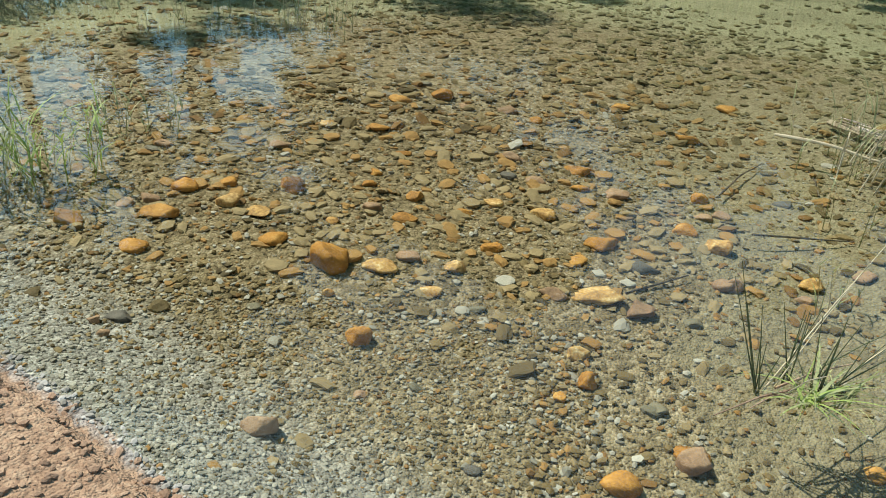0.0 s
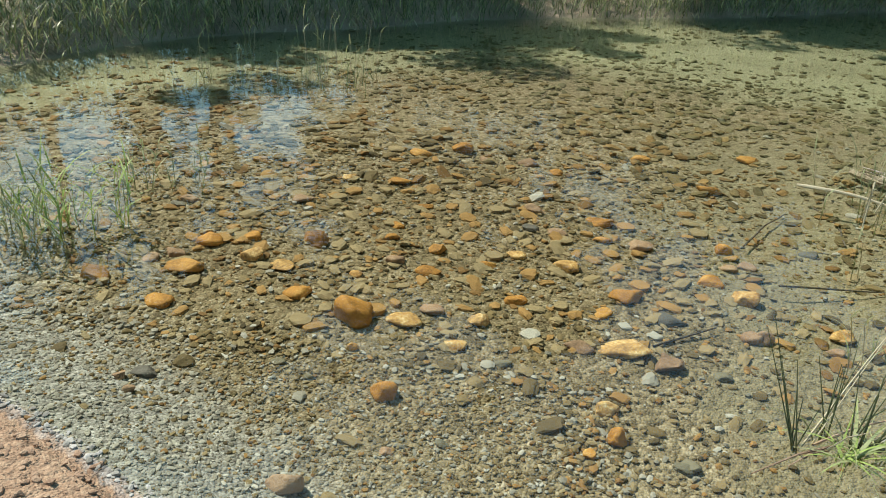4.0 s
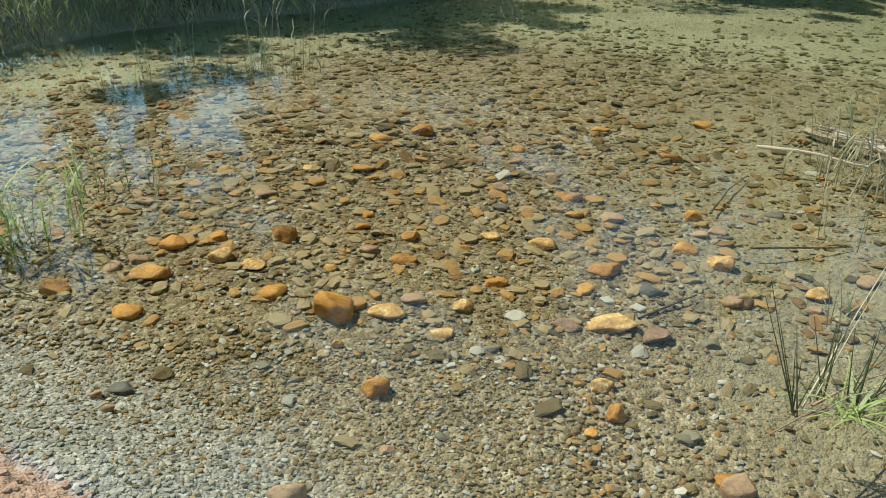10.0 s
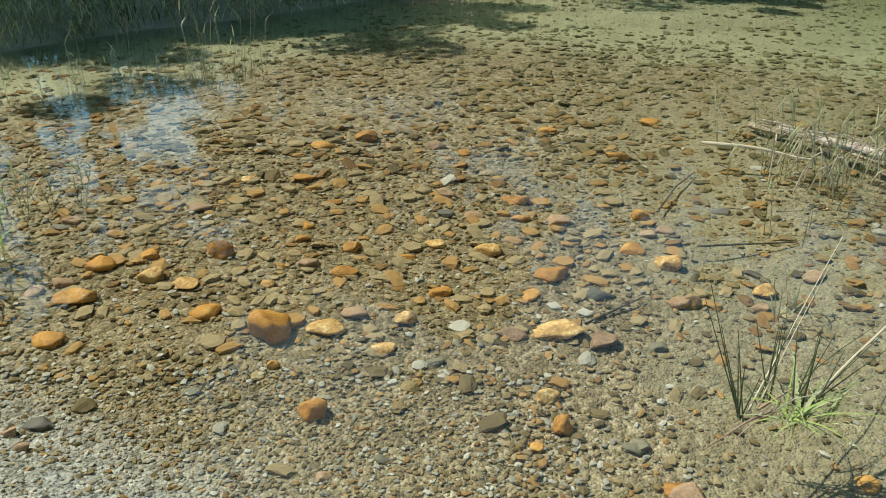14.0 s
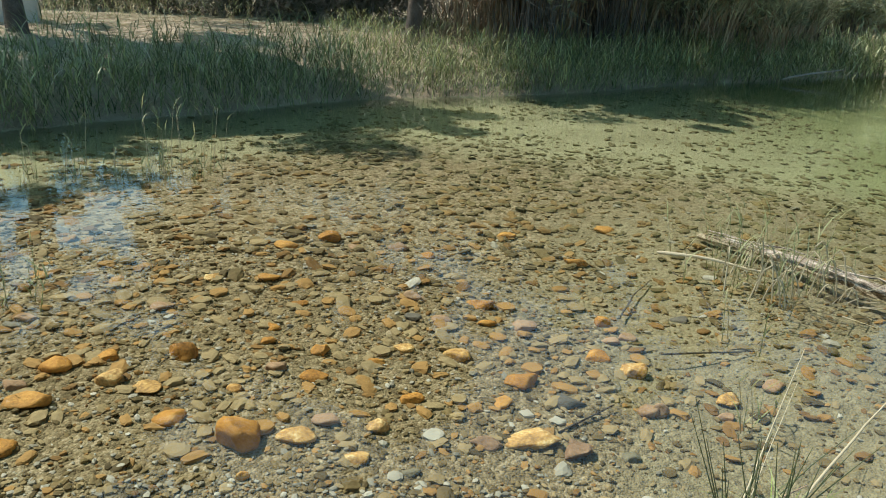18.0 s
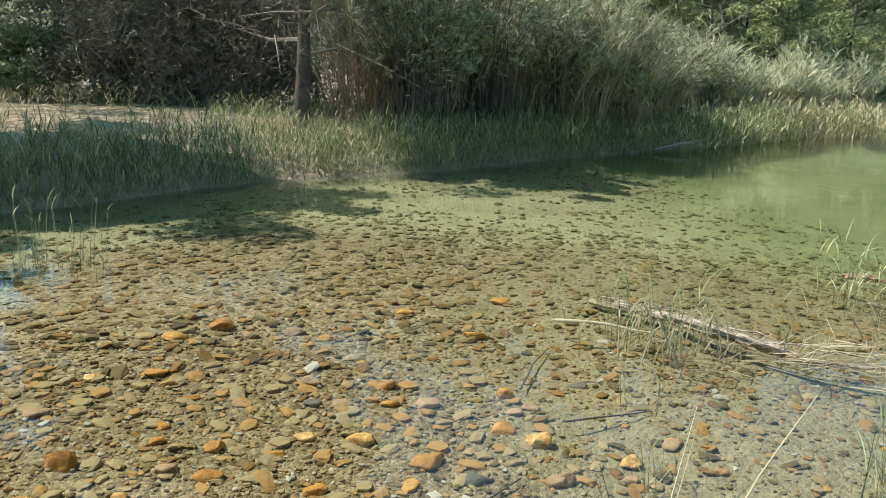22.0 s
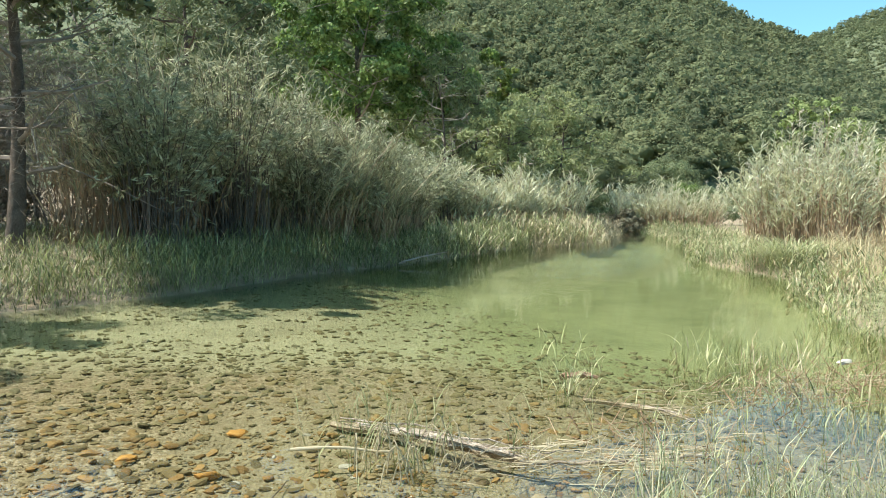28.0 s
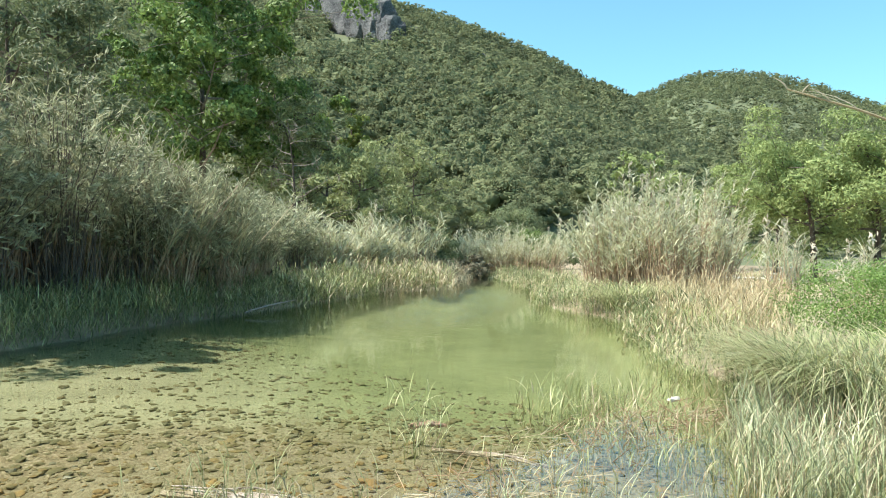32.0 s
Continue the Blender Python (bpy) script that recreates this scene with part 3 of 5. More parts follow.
def woodland_tree(seed, lobes, hearts, tufts, size):
    """One rounded pine of unit height: several foliage lobes, on the nearer ones covered with needle tufts."""
    q = np.random.default_rng(seed)
    t = np.linspace(0.28, 0.92, lobes) + q.uniform(-0.06, 0.06, lobes)
    a = q.uniform(0, 6.28) + 2.4 * np.arange(lobes)
    rad = np.interp(t, [0.2, 0.45, 0.7, 1.0], [0.22, 0.27, 0.19, 0.04]) * q.uniform(0.6, 1.2, lobes)
    c = np.stack([rad * np.cos(a), rad * np.sin(a), t], 1)
    r = np.interp(t, [0.2, 0.5, 1.0], [0.19, 0.24, 0.14]) * q.uniform(0.8, 1.25, lobes) * (6 / lobes) ** 0.4
    chunks = []
    for i in range(lobes):
        v = ICO_V * q.uniform(0.72, 1.28, (12, 1)) * np.array([1, 1, 0.8]) * r[i] * 0.62
        if i < hearts:
            chunks.append((v + c[i], ICO_F))
    if tufts:
        k = q.integers(0, lobes, tufts)
        n = q.normal(size=(tufts, 3))
        n[:, 2] = np.where(n[:, 2] < -0.4, -n[:, 2], n[:, 2])
        n /= np.linalg.norm(n, axis=1, keepdims=True)
        p = c[k] + n * r[k][:, None] * q.uniform(0.65, 1.2, (tufts, 1)) * np.array([1, 1, 0.8])
        m = n + q.normal(0, 0.35, (tufts, 3))
        m /= np.linalg.norm(m, axis=1, keepdims=True)
        u = np.cross(m, q.normal(size=(tufts, 3)))
        u /= np.linalg.norm(u, axis=1, keepdims=True)
        w = np.cross(m, u)
        s = size * q.uniform(0.6, 1.4, (tufts, 1))
        tri = np.stack([p + u * s, p - 0.6 * u * s + 0.5 * w * s, p - 0.6 * u * s - 0.5 * w * s], 1).reshape(-1, 3)
        chunks.append((tri, np.arange(3 * tufts).reshape(-1, 3)))
    return joined(chunks)


def hill_woods():
    """The pine woods on the slopes, joined by shade of green."""
    g = np.random.default_rng(31)
    protos = [woodland_tree(40 + i, *((10, 7, 1000, 0.028), (8, 5, 260, 0.052), (6, 3, 120, 0.072), (5, 2, 56, 0.10))[i // 6]) for i in range(24)]
    groups = {0: [], 1: [], 2: []}
    for foot, top, a0, a1, n in ((60, 378, 28, 72, 4700), (60, 378, 12, 28, 900), (66, 200, -50, -12, 90), (66, 220, -12, 14, 200), (200, 378, 3, 12, 150), (160, 745, 52, 88, 4700), (74, 175, 51, 92, 300)):
        r = foot + (top - foot) * np.sqrt(g.uniform(0, 1, n))
        az = np.radians(g.uniform(a0, a1, n))
        x, y = r * np.sin(az), r * np.cos(az)
        z = ground_z(x, y)
        for i in range(n):
            d = math.degrees(az[i])
            if top == 378 and d > 50 and r[i] < 66 + (d - 50) * 9:
                continue
            if wob(x[i], y[i], 0.045, 3.0) > 0.76 and r[i] > 110:
                continue
            if abs(d - 37.9) < 2.6 and 250 < r[i] < 345:
                continue
            s = g.uniform(4.0, 8.2) if r[i] > 150 else g.uniform(4.5, 9.0)
            v, f = protos[int(g.integers(0, 6)) + (0 if r[i] < 105 else 6 if r[i] < 160 else 12 if r[i] < 230 else 18)]
            w = s * g.uniform(0.95, 1.4)
            a = g.uniform(0, 6.28)
            c, k = math.cos(a) * w, math.sin(a) * w
            p = np.stack([v[:, 0] * c - v[:, 1] * k + x[i], v[:, 0] * k + v[:, 1] * c + y[i], v[:, 2] * s + z[i] - (0.08 if r[i] < 300 else 0.3) * s], 1)
            groups[int(g.choice(3, p=(0.5, 0.32, 0.18)))].append((p, f))
    for k, m in ((0, M_WOODS), (1, M_WOODSL), (2, M_WOODSD)):
        v, f = joined(groups[k])
        ob = new("pine_woods", mesh_np("pine_woods", v, f, m, smooth=True))
        tagged(ob, "dense green pine woods on the hillside", "woods", kind="stuff")


def cane_clump(name, x, y, rx, ry, h, n, leaf_mat_, label, seed, plumes=0, leaf_len=0.42, turn=0.0, lean=0.16, low=(0.25, 0.6), dead=7, per=17, leaf_w=0.028):
    """Giant cane: upright stalks with long arching leaves and pale plumes."""
    g = np.random.default_rng(seed)
    ob = thing(name, on_ground(x, y, -0.05), label, "reeds", turn=turn)
    rr, a = np.sqrt(g.uniform(0, 1, n)), g.uniform(0, 2 * np.pi, n)
    p0 = np.stack([rx * rr * np.cos(a), ry * rr * np.sin(a), np.zeros(n)], 1)
    hh = h * g.uniform(0.5, 1.0, n) ** 0.8 * (1 - 0.30 * rr ** 2)
    la = a + g.normal(0, 0.8, n)
    le = lean * (0.3 + rr) * g.uniform(0.3, 1.5, n) * np.where(g.uniform(0, 1, n) < 0.1, 2.6, 1.0)
    hh = hh * (0.82 + 0.3 * np.sin(2.1 * p0[:, 0] + seed) * np.cos(1.7 * p0[:, 1]))
    p1 = p0 + np.stack([hh * le * np.cos(la), hh * le * np.sin(la), hh], 1)
    part("cane_stand", tubes(p0, p1, np.full(n, 0.02), np.full(n, 0.007), 3, np.stack([-0.1 * hh * le * np.cos(la), -0.1 * hh * le * np.sin(la), 0 * hh], 1)), M_STALK, ob, "tan dry cane stalks", kind="stuff")
    lo = np.repeat(g.uniform(*low, n), per)
    t = np.clip(lo + (1 - lo) * np.tile(np.linspace(0, 1, per), n) ** 0.8 + g.normal(0, 0.03, n * per), 0.1, 1)
    b = np.repeat(p0, per, 0) * (1 - t[:, None]) + np.repeat(p1, per, 0) * t[:, None]
    m = len(b)
    ll = leaf_len * g.uniform(0.6, 1.3, m)
    part("foliage", blades(b, g.uniform(0, 2 * np.pi, m) * 0.6 + 0.4 * np.repeat(la, per) + 0.5, g.uniform(0.12, 0.9, m), ll, leaf_w * g.uniform(0.7, 1.5, m), g.uniform(0.1, 0.9, m), 3, g.uniform(0, 6.28, m)), leaf_mat_, ob, kind="stuff")
    if dead:
        td = g.uniform(0.08, 0.6, n * dead)
        bd = np.repeat(p0, dead, 0) * (1 - td[:, None]) + np.repeat(p1, dead, 0) * td[:, None]
        md = len(bd)
        part("dead_foliage", blades(bd, g.uniform(0, 6.28, md), g.uniform(0.1, 0.5, md), -0.4 * g.uniform(0.4, 1.2, md), np.full(md, 0.022), g.uniform(0, 0.5, md), 3), M_DEADLEAF, ob, "hanging brown dead leaves", kind="stuff")
    if plumes:
        i = g.choice(n, plumes, replace=False)
        c = np.repeat(p1[i], 26, 0) + np.stack([g.normal(0, 0.05, plumes * 26), g.normal(0, 0.05, plumes * 26), g.uniform(-0.1, 0.55, plumes * 26)], 1)
        part("plumage", cards(c, 0.10, g, -0.6, 0.25), M_PLUME, ob, "pale feathery plumes", kind="stuff")
    return ob


def reed_field(name, pts, h0, h1, width, material, label, seed, per=5, dry=0.0, lean=0.25, stem=True, droop=0.9):
    """Many reeds at the given (x, y): a thin stem with leaves set along it."""
    g = np.random.default_rng(seed)
    n = len(pts)
    z = ground_z(pts[:, 0], pts[:, 1])
    base = np.stack([pts[:, 0], pts[:, 1], z - 0.02], 1)
    hh = g.uniform(h0, h1, n) * (0.9 + 0.28 * wob(pts[:, 0], pts[:, 1], 1.1, seed))
    a = g.uniform(0, 2 * np.pi, n)
    le = g.uniform(0, lean, n)
    tip = base + np.stack([hh * le * np.cos(a), hh * le * np.sin(a), hh], 1)
    chunks = []
    if stem:
        chunks.append(tubes(base, tip, np.full(n, 0.0035), np.full(n, 0.0015), 3))
    t = np.tile(np.linspace(0.12, 0.95, per), n)
    b = np.repeat(base, per, 0) * (1 - t[:, None]) + np.repeat(tip, per, 0) * t[:, None]
    m = len(b)
    chunks.append(blades(b, g.uniform(0, 2 * np.pi, m), g.uniform(0.15, 0.7, m), np.repeat(hh, per) * g.uniform(0.25, 0.5, m), width * g.uniform(0.6, 1.3, m), g.uniform(0.1, droop, m), 3))
    v, f = joined(chunks)
    mats, idx = [material, M_STRAW], None
    if dry:
        island = np.concatenate([np.repeat(np.arange(n), 6)] * (1 if stem else 0) + [np.repeat(np.arange(n), per * 3)])
        flag = (g.uniform(0, 1, n) < dry).astype(int)
        idx = flag[island]
    ob = new(name, mesh_np(name, v, f, mats, idx))
    return tagged(ob, label, "reeds", kind="stuff")


def scatter(g, n, fn, box):
    """n random places in the box for which fn(x, y) holds."""
    out = []
    x0, y0, x1, y1 = box
    while sum(map(len, out)) < n:
        p = np.stack([g.uniform(x0, x1, 4 * n), g.uniform(y0, y1, 4 * n)], 1)
        out.append(p[fn(p[:, 0], p[:, 1])])
    return np.concatenate(out)[:n]


def limb_tree(name, x, y, h, crown_w, material, label, seed, trunk_r=0.15, crown_from=0.35, clumps=130, per=16, size=0.13, lean=(0, 0), limbs=9, bare=0.0, crown_mat=None, flat=0.1, aspect=0.55, lobe=0.11, twiggy=0.0):
    """A tree: tapered trunk, limbs, and a crown of many small leaves gathered at the limb ends."""
    g = np.random.default_rng(seed)
    if material in (M_PINE, M_PINEM, M_PINEL) and aspect > 0.5:
        per, size, aspect = int(per * (3.4 if material is M_PINEL else 2.0)), size * (0.6 if material is M_PINEL else 0.85), 0.3
    ob = thing(name, on_ground(x, y, -0.05), label, "tree")
    tp = [(lean[0] * t * h + 0.12 * math.sin(5 * t + seed), lean[1] * t * h + 0.12 * math.cos(4 * t + seed), t * h * 0.93) for t in np.linspace(0, 1, 8)]
    part("trunk", path_tube(tp, [trunk_r * (1.25 if i == 0 else 1) * (1 - 0.85 * i / 7) for i in range(8)], 9, 0.06, seed), M_BARK, ob, smooth=True)
    tp = np.array(tp)
    ends = []
    for i in range(limbs):
        chunks = []
        t = crown_from + (0.97 - crown_from) * (i + 0.5) / limbs
        b = np.array([np.interp(t, np.linspace(0, 1, 8), tp[:, k]) for k in range(3)])
        a = 2.4 * i + g.uniform(-0.5, 0.5)
        ln = crown_w / 2 * g.uniform(0.7, 1.1) * np.interp(t, [0, 0.3, 0.6, 1], [0.8, 1, 0.85, 0.3])
        up = ln * g.uniform(0.1, 0.55)
        e = b + np.array([ln * math.cos(a), ln * math.sin(a), up])
        m = (b + e) / 2 + np.array([0, 0, -0.06 * ln])
        chunks.append(path_tube([b, m, e], [trunk_r * 0.35, trunk_r * 0.22, trunk_r * 0.06], 5, 0.05, i))
        for q in range(4):
            s = g.uniform(0.3, 1.0)
            c = b * (1 - s) + e * s
            tw = c + g.normal(0, 1, 3) * np.array([0.22, 0.22, 0.16]) * crown_w
            chunks.append(path_tube([c, (c + tw) / 2 + [0, 0, 0.05], tw], [trunk_r * 0.12, trunk_r * 0.08, trunk_r * 0.03], 4, 0, i))
            ends.append(tw)
        ends += [e, (b + e) / 2]
        part("limb", joined(chunks), M_TWIG if bare else M_BARK, ob)
    ends = np.array(ends)
    if twiggy:
        low, ends = ends[ends[:, 2] < twiggy], ends[ends[:, 2] >= twiggy]
        c = np.repeat(low, 70, 0) + g.normal(0, 0.36, (70 * len(low), 3))
        part("dry_twig_mass", cards(c, 0.13, g, 0.1, 0.06), M_GREYSHRUB, ob, "leafless grey-brown twigs", kind="stuff")
    if (crown_mat or material) is M_GREYSHRUB:
        c = ends[g.integers(0, len(ends), clumps)] + g.normal(0, 1, (clumps, 3)) * np.array([0.09, 0.09, 0.07]) * crown_w
        leaves = cards(np.repeat(c, per, 0) + g.normal(0, 1, (clumps * per, 3)) * crown_w * 0.035, size, g, flat, aspect)
    else:
        leaves = lobed(ends, crown_w * lobe, clumps * per, size, g, aspect, 0.85, 0.6, tp[5])
    part("crown", leaves, crown_mat or material, ob, kind="stuff")
    return ob


def shrub(name, x, y, w, h, material, label, seed, clumps=90, per=14, size=0.09):
    g = np.random.default_rng(seed)
    ob = thing(name, on_ground(x, y, -0.05), label, "shrub")
    a, u = g.uniform(0, 2 * np.pi, clumps), g.uniform(0, 1, clumps)
    r = w / 2 * np.sqrt(g.uniform(0.1, 1, clumps)) * np.sqrt(1 - (u * 0.85) ** 2)
    c = np.stack([r * np.cos(a), r * np.sin(a), h * (0.08 + 0.87 * u)], 1)
    k = 14
    part("branchwork", tubes(np.stack([g.normal(0, 0.06 * w, k), g.normal(0, 0.06 * w, k), np.zeros(k)], 1), c[:k], np.full(k, 0.02), np.full(k, 0.006), 4), M_TWIG, ob, kind="stuff")
    if material is M_GREYSHRUB:
        leaves = cards(np.repeat(c, per, 0) + g.normal(0, 1, (clumps * per, 3)) * np.array([w, w, h]) * 0.055, size * 1.9, g, 0.1, 0.06)
    else:
        leaves = lobed(c[::3], 0.13 * w, clumps * per, size, g, 0.45, 0.8, 0.45, np.array([0, 0, 0.3 * h]))
    part("foliage", leaves, material, ob, kind="stuff")
    return ob


def grass_tuft(name, x, y, r, h, n, material, label, seed, dz=0.0, width=0.012, droop=(0.4, 1.5), dry=0.1):
    """A fountain of arching blades."""
    g = np.random.default_rng(seed)
    ob = thing(name, on_ground(x, y, dz), label, "grass")
    a = g.uniform(0, 2 * np.pi, n)
    q = r * np.sqrt(g.uniform(0, 1, n))
    b = np.stack([q * np.cos(a), q * np.sin(a), np.full(n, -0.03)], 1)
    k = int(n * dry)
    args = (a + g.normal(0, 0.5, n), g.uniform(0.05, 0.5, n), h * g.uniform(0.5, 1.1, n), width * g.uniform(0.6, 1.4, n), g.uniform(*droop, n))
    part("greenery", blades(b[k:], *[q[k:] for q in args], 5), material, ob, kind="stuff")
    if k:
        part("dry_greenery", blades(b[:k], *[q[:k] for q in args], 5), M_STRAW, ob, "dry straw-coloured blades", kind="stuff")
    return ob


hill_woods()

# far-left bank: waterside grass
_g = np.random.default_rng(5)


def _strip(lo, hi, side_left=True):
    def ok(x, y):
        d, left = shore_distance(x, y)
        return (d > lo) & (d < hi) & (left == side_left)
    return ok


reed_field("bank_reeds", scatter(_g, 8500, _strip(-0.3, 1.5), (-8, 5, 24, 30)), 0.42, 0.88, 0.017, M_BANKG, "dense green reeds and grass along the water's edge", 11, 5, 0.06, lean=0.28, droop=0.9, stem=False)
reed_field("bank_grass", scatter(_g, 5200, lambda x, y: _strip(1.2, 6.5)(x, y) & ((x > -1.0) | (_strip(1.2, 2.2)(x, y))), (-9, 5, 16, 30)), 0.2, 0.55, 0.018, M_BANKG, "short green grass behind the reeds", 12, 4, 0.12, stem=False, droop=1.6)
reed_field("dry_reeds", scatter(_g, 1500, lambda x, y: _strip(-0.8, 2.5)(x, y) & (x > 19.5), (18, 20, 45, 44)), 0.5, 1.05, 0.055, M_STRAW, "straw-coloured dry reeds at the bend", 13, 4)
reed_field("bank_reeds", scatter(_g, 1400, lambda x, y: _strip(1.0, 6.5)(x, y) & (x > 11), (11, 18, 45, 48)), 0.5, 1.1, 0.055, M_REEDB, "green and yellow reeds on the far bank", 14, 4, 0.2)
reed_field("bank_reeds", scatter(_g, 1500, lambda x, y: _strip(-0.5, 4.0)(x, y) & (x > 13), (13, 18, 30, 36)), 0.5, 1.0, 0.045, M_REEDB, "pale green reeds along the far bank", 15, 4, 0.25)

# cane thickets behind them
for _i, (_x, _y, _rx, _h, _n) in enumerate([(2.9, 18.8, 1.0, 4.6, 110), (4.5, 19.2, 1.2, 5.4, 190), (6.3, 19.6, 1.0, 5.0, 150), (8.1, 19.6, 1.2, 3.8, 230), (10.2, 20.6, 1.2, 3.6, 220),
                                            (12.2, 23.0, 1.5, 3.6, 220), (6.0, 23.5, 2.4, 6.4, 300), (9.5, 25.5, 2.2, 5.5, 260)]):
    cane_clump("cane_clump", _x, _y, _rx, _rx * 0.8, _h, _n, M_CANE, "tall grey-green giant cane thicket with tan stalks", 60 + _i, lean=0.22, low=(0.4, 0.72), dead=14)
cane_clump("cane_clump", 33 * math.sin(radians(60.5)), 33 * math.cos(radians(60.5)), 3.6, 2.8, 5.4, 700, M_CANEL, "big rounded clump of pale giant cane with tan stalks", 80, 40, leaf_len=0.25, lean=0.2, low=(0.36, 0.76), dead=2, per=19, leaf_w=0.062)
for _i, (_a, _d, _r, _h) in enumerate([(33.5, 34, 1.7, 3.3), (40.5, 43, 2.1, 3.9), (36.0, 37, 1.1, 2.4), (48.0, 60, 3.0, 4.2), (45.5, 66, 2.6, 3.4), (30.6, 31.5, 1.3, 2.6), (38.6, 39, 1.5, 2.6), (50.5, 58, 3.2, 4.0)]):
    cane_clump("cane_clump", _d * math.sin(radians(_a)), _d * math.cos(radians(_a)), _r, _r, _h, 230, M_CANEL, "pale straw-tipped cane clump on the far bank", 90 + _i, 8, lean=0.3, low=(0.4, 0.7), leaf_len=0.45, leaf_w=0.07, per=11, dead=3)
for _i, (_a, _d, _h) in enumerate([(69.3, 26, 3.4), (70.0, 27.5, 3.0), (72.6, 25, 2.9), (74.0, 24, 2.6), (68.0, 27, 2.8)]):
    cane_clump("cane_tuft", _d * math.sin(radians(_a)), _d * math.cos(radians(_a)), 0.35, 0.35, _h, 9, M_CANEL, "a few slender cane stems in the grass", 110 + _i, 3, leaf_len=0.4)


# trees
def at(az, d):
    return d * math.sin(radians(az)), d * math.cos(radians(az))


def willow_bush(name, x, y, w, h, label, seed, stems=70, per=60, material=M_WILLOW, leaf=0.08):
    """A bush of ascending, arching branches, thick with narrow leaves."""
    g = np.random.default_rng(seed)
    ob = thing(name, on_ground(x, y, -0.05), label, "bush")
    a = g.uniform(0, 2 * np.pi, stems)
    out = w / 2 * np.sqrt(g.uniform(0.02, 1, stems))
    hh = h * g.uniform(0.55, 1.0, stems) * (1 - 0.35 * (2 * out / w) ** 2)
    b = np.stack([0.3 * out * np.cos(a), 0.3 * out * np.sin(a), np.zeros(stems)], 1) + np.append(g.normal(0, 0.25, (stems, 2)), np.zeros((stems, 1)), 1)
    e = np.stack([out * np.cos(a), out * np.sin(a), hh], 1)
    bend = np.stack([-0.15 * out * np.cos(a), -0.15 * out * np.sin(a), 0.10 * hh], 1)
    part("branchwork", tubes(b, e, np.full(stems, 0.018), np.full(stems, 0.004), 4, bend), M_BARK, ob, "grey-brown ascending branches", kind="stuff")
    twigs, each = max(4, per // 7), 11
    t = g.uniform(0.3, 1.0, (stems, twigs)) ** 0.7
    mid = ((b + e) / 2 + bend)[:, None]
    p = b[:, None] * ((1 - t) ** 2)[..., None] + (2 * mid - (b + e)[:, None] / 2) * (2 * t * (1 - t))[..., None] + e[:, None] * (t ** 2)[..., None]
    p = p.reshape(-1, 3)
    m = len(p)
    sa = np.repeat(a, twigs) + g.normal(0, 0.9, m)
    d = np.stack([np.cos(sa) * 0.8, np.sin(sa) * 0.8, g.uniform(-0.25, 1.1, m)], 1) * g.uniform(0.3, 0.75, (m, 1))
    q = np.tile(np.linspace(0.1, 1, each), m)[:, None]
    d = np.repeat(d, each, 0)
    c = np.repeat(p, each, 0) + d * q + np.array([0, 0, -0.16]) * q ** 2 + g.normal(0, 0.03, (m * each, 3))
    u = d / np.linalg.norm(d, axis=1, keepdims=True) + g.normal(0, 0.45, c.shape)
    u /= np.linalg.norm(u, axis=1, keepdims=True)
    w_ = np.cross(u, g.normal(size=c.shape))
    w_ *= 0.2 / np.linalg.norm(w_, axis=1, keepdims=True)
    s = leaf * g.uniform(0.7, 1.5, (m * each, 1))
    quads = np.stack([c - u * s, c + w_ * s, c + u * s, c - w_ * s], 1).reshape(-1, 3), np.arange(4 * m * each).reshape(-1, 4)
    part("foliage", quads, material, ob, kind="stuff")
    return ob


for _i, (_x, _y, _w, _h, _n) in enumerate([(3.6, 17.4, 3.4, 5.2, 80), (5.7, 18.3, 3.6, 6.4, 95), (7.6, 19.2, 2.8, 4.6, 70), (9.4, 20.2, 3.0, 4.6, 70), (11.6, 21.8, 3.2, 4.4, 70), (14.0, 24.0, 3.4, 4.0, 70), (16.8, 26.6, 3.6, 3.6, 70), (19.5, 30.0, 3.4, 3.4, 60)]):
    willow_bush("willow_bush", _x, _y, _w, _h, "feathery grey-green willow bush among the cane", 240 + _i, _n)
# dark-leaved bushes stand in for the shaded hollow under the pines
for _i, (_a, _d, _w, _h, _m, _t) in enumerate([
        (-10.0, 22.5, 3.4, 2.2, M_DARKLEAF, "dark tangled bush behind the bank path"), (-6.0, 23.0, 3.6, 2.4, M_DARKLEAF, "dark tangled bush behind the bank path"), (-1.5, 23.5, 3.2, 2.4, M_DARKLEAF, "dark tangled bush behind the bank path"),
        (-8.0, 21.6, 4.2, 4.6, M_GREYSHRUB, "tall dry grey-brown brush"), (-3.6, 21.4, 4.4, 5.0, M_GREYSHRUB, "tall dry grey-brown brush"), (0.6, 21.0, 4.0, 4.8, M_GREYSHRUB, "dry brown brush under the pine"),
        (5.0, 21.6, 3.4, 4.6, M_GREYSHRUB, "dry brown brush under the pine"), (9.5, 23.0, 3.0, 3.0, M_DARKLEAF, "dark brush behind the cane"),
        (-14.0, 23.5, 2.6, 1.9, M_SHRUB, "sunlit green bush beyond the bank path"), (-17.5, 25.0, 3.4, 2.0, M_WILLOW, "pale grey-green bush beyond the bank path"), (-21.0, 24.0, 3.0, 1.6, M_SHRUB, "sunlit green bush beyond the bank path")]):
    shrub("bramble_bush", *at(_a, _d), _w, _h, _m, _t, 260 + _i, 330 if _m is M_GREYSHRUB else 170, 34, 0.06)
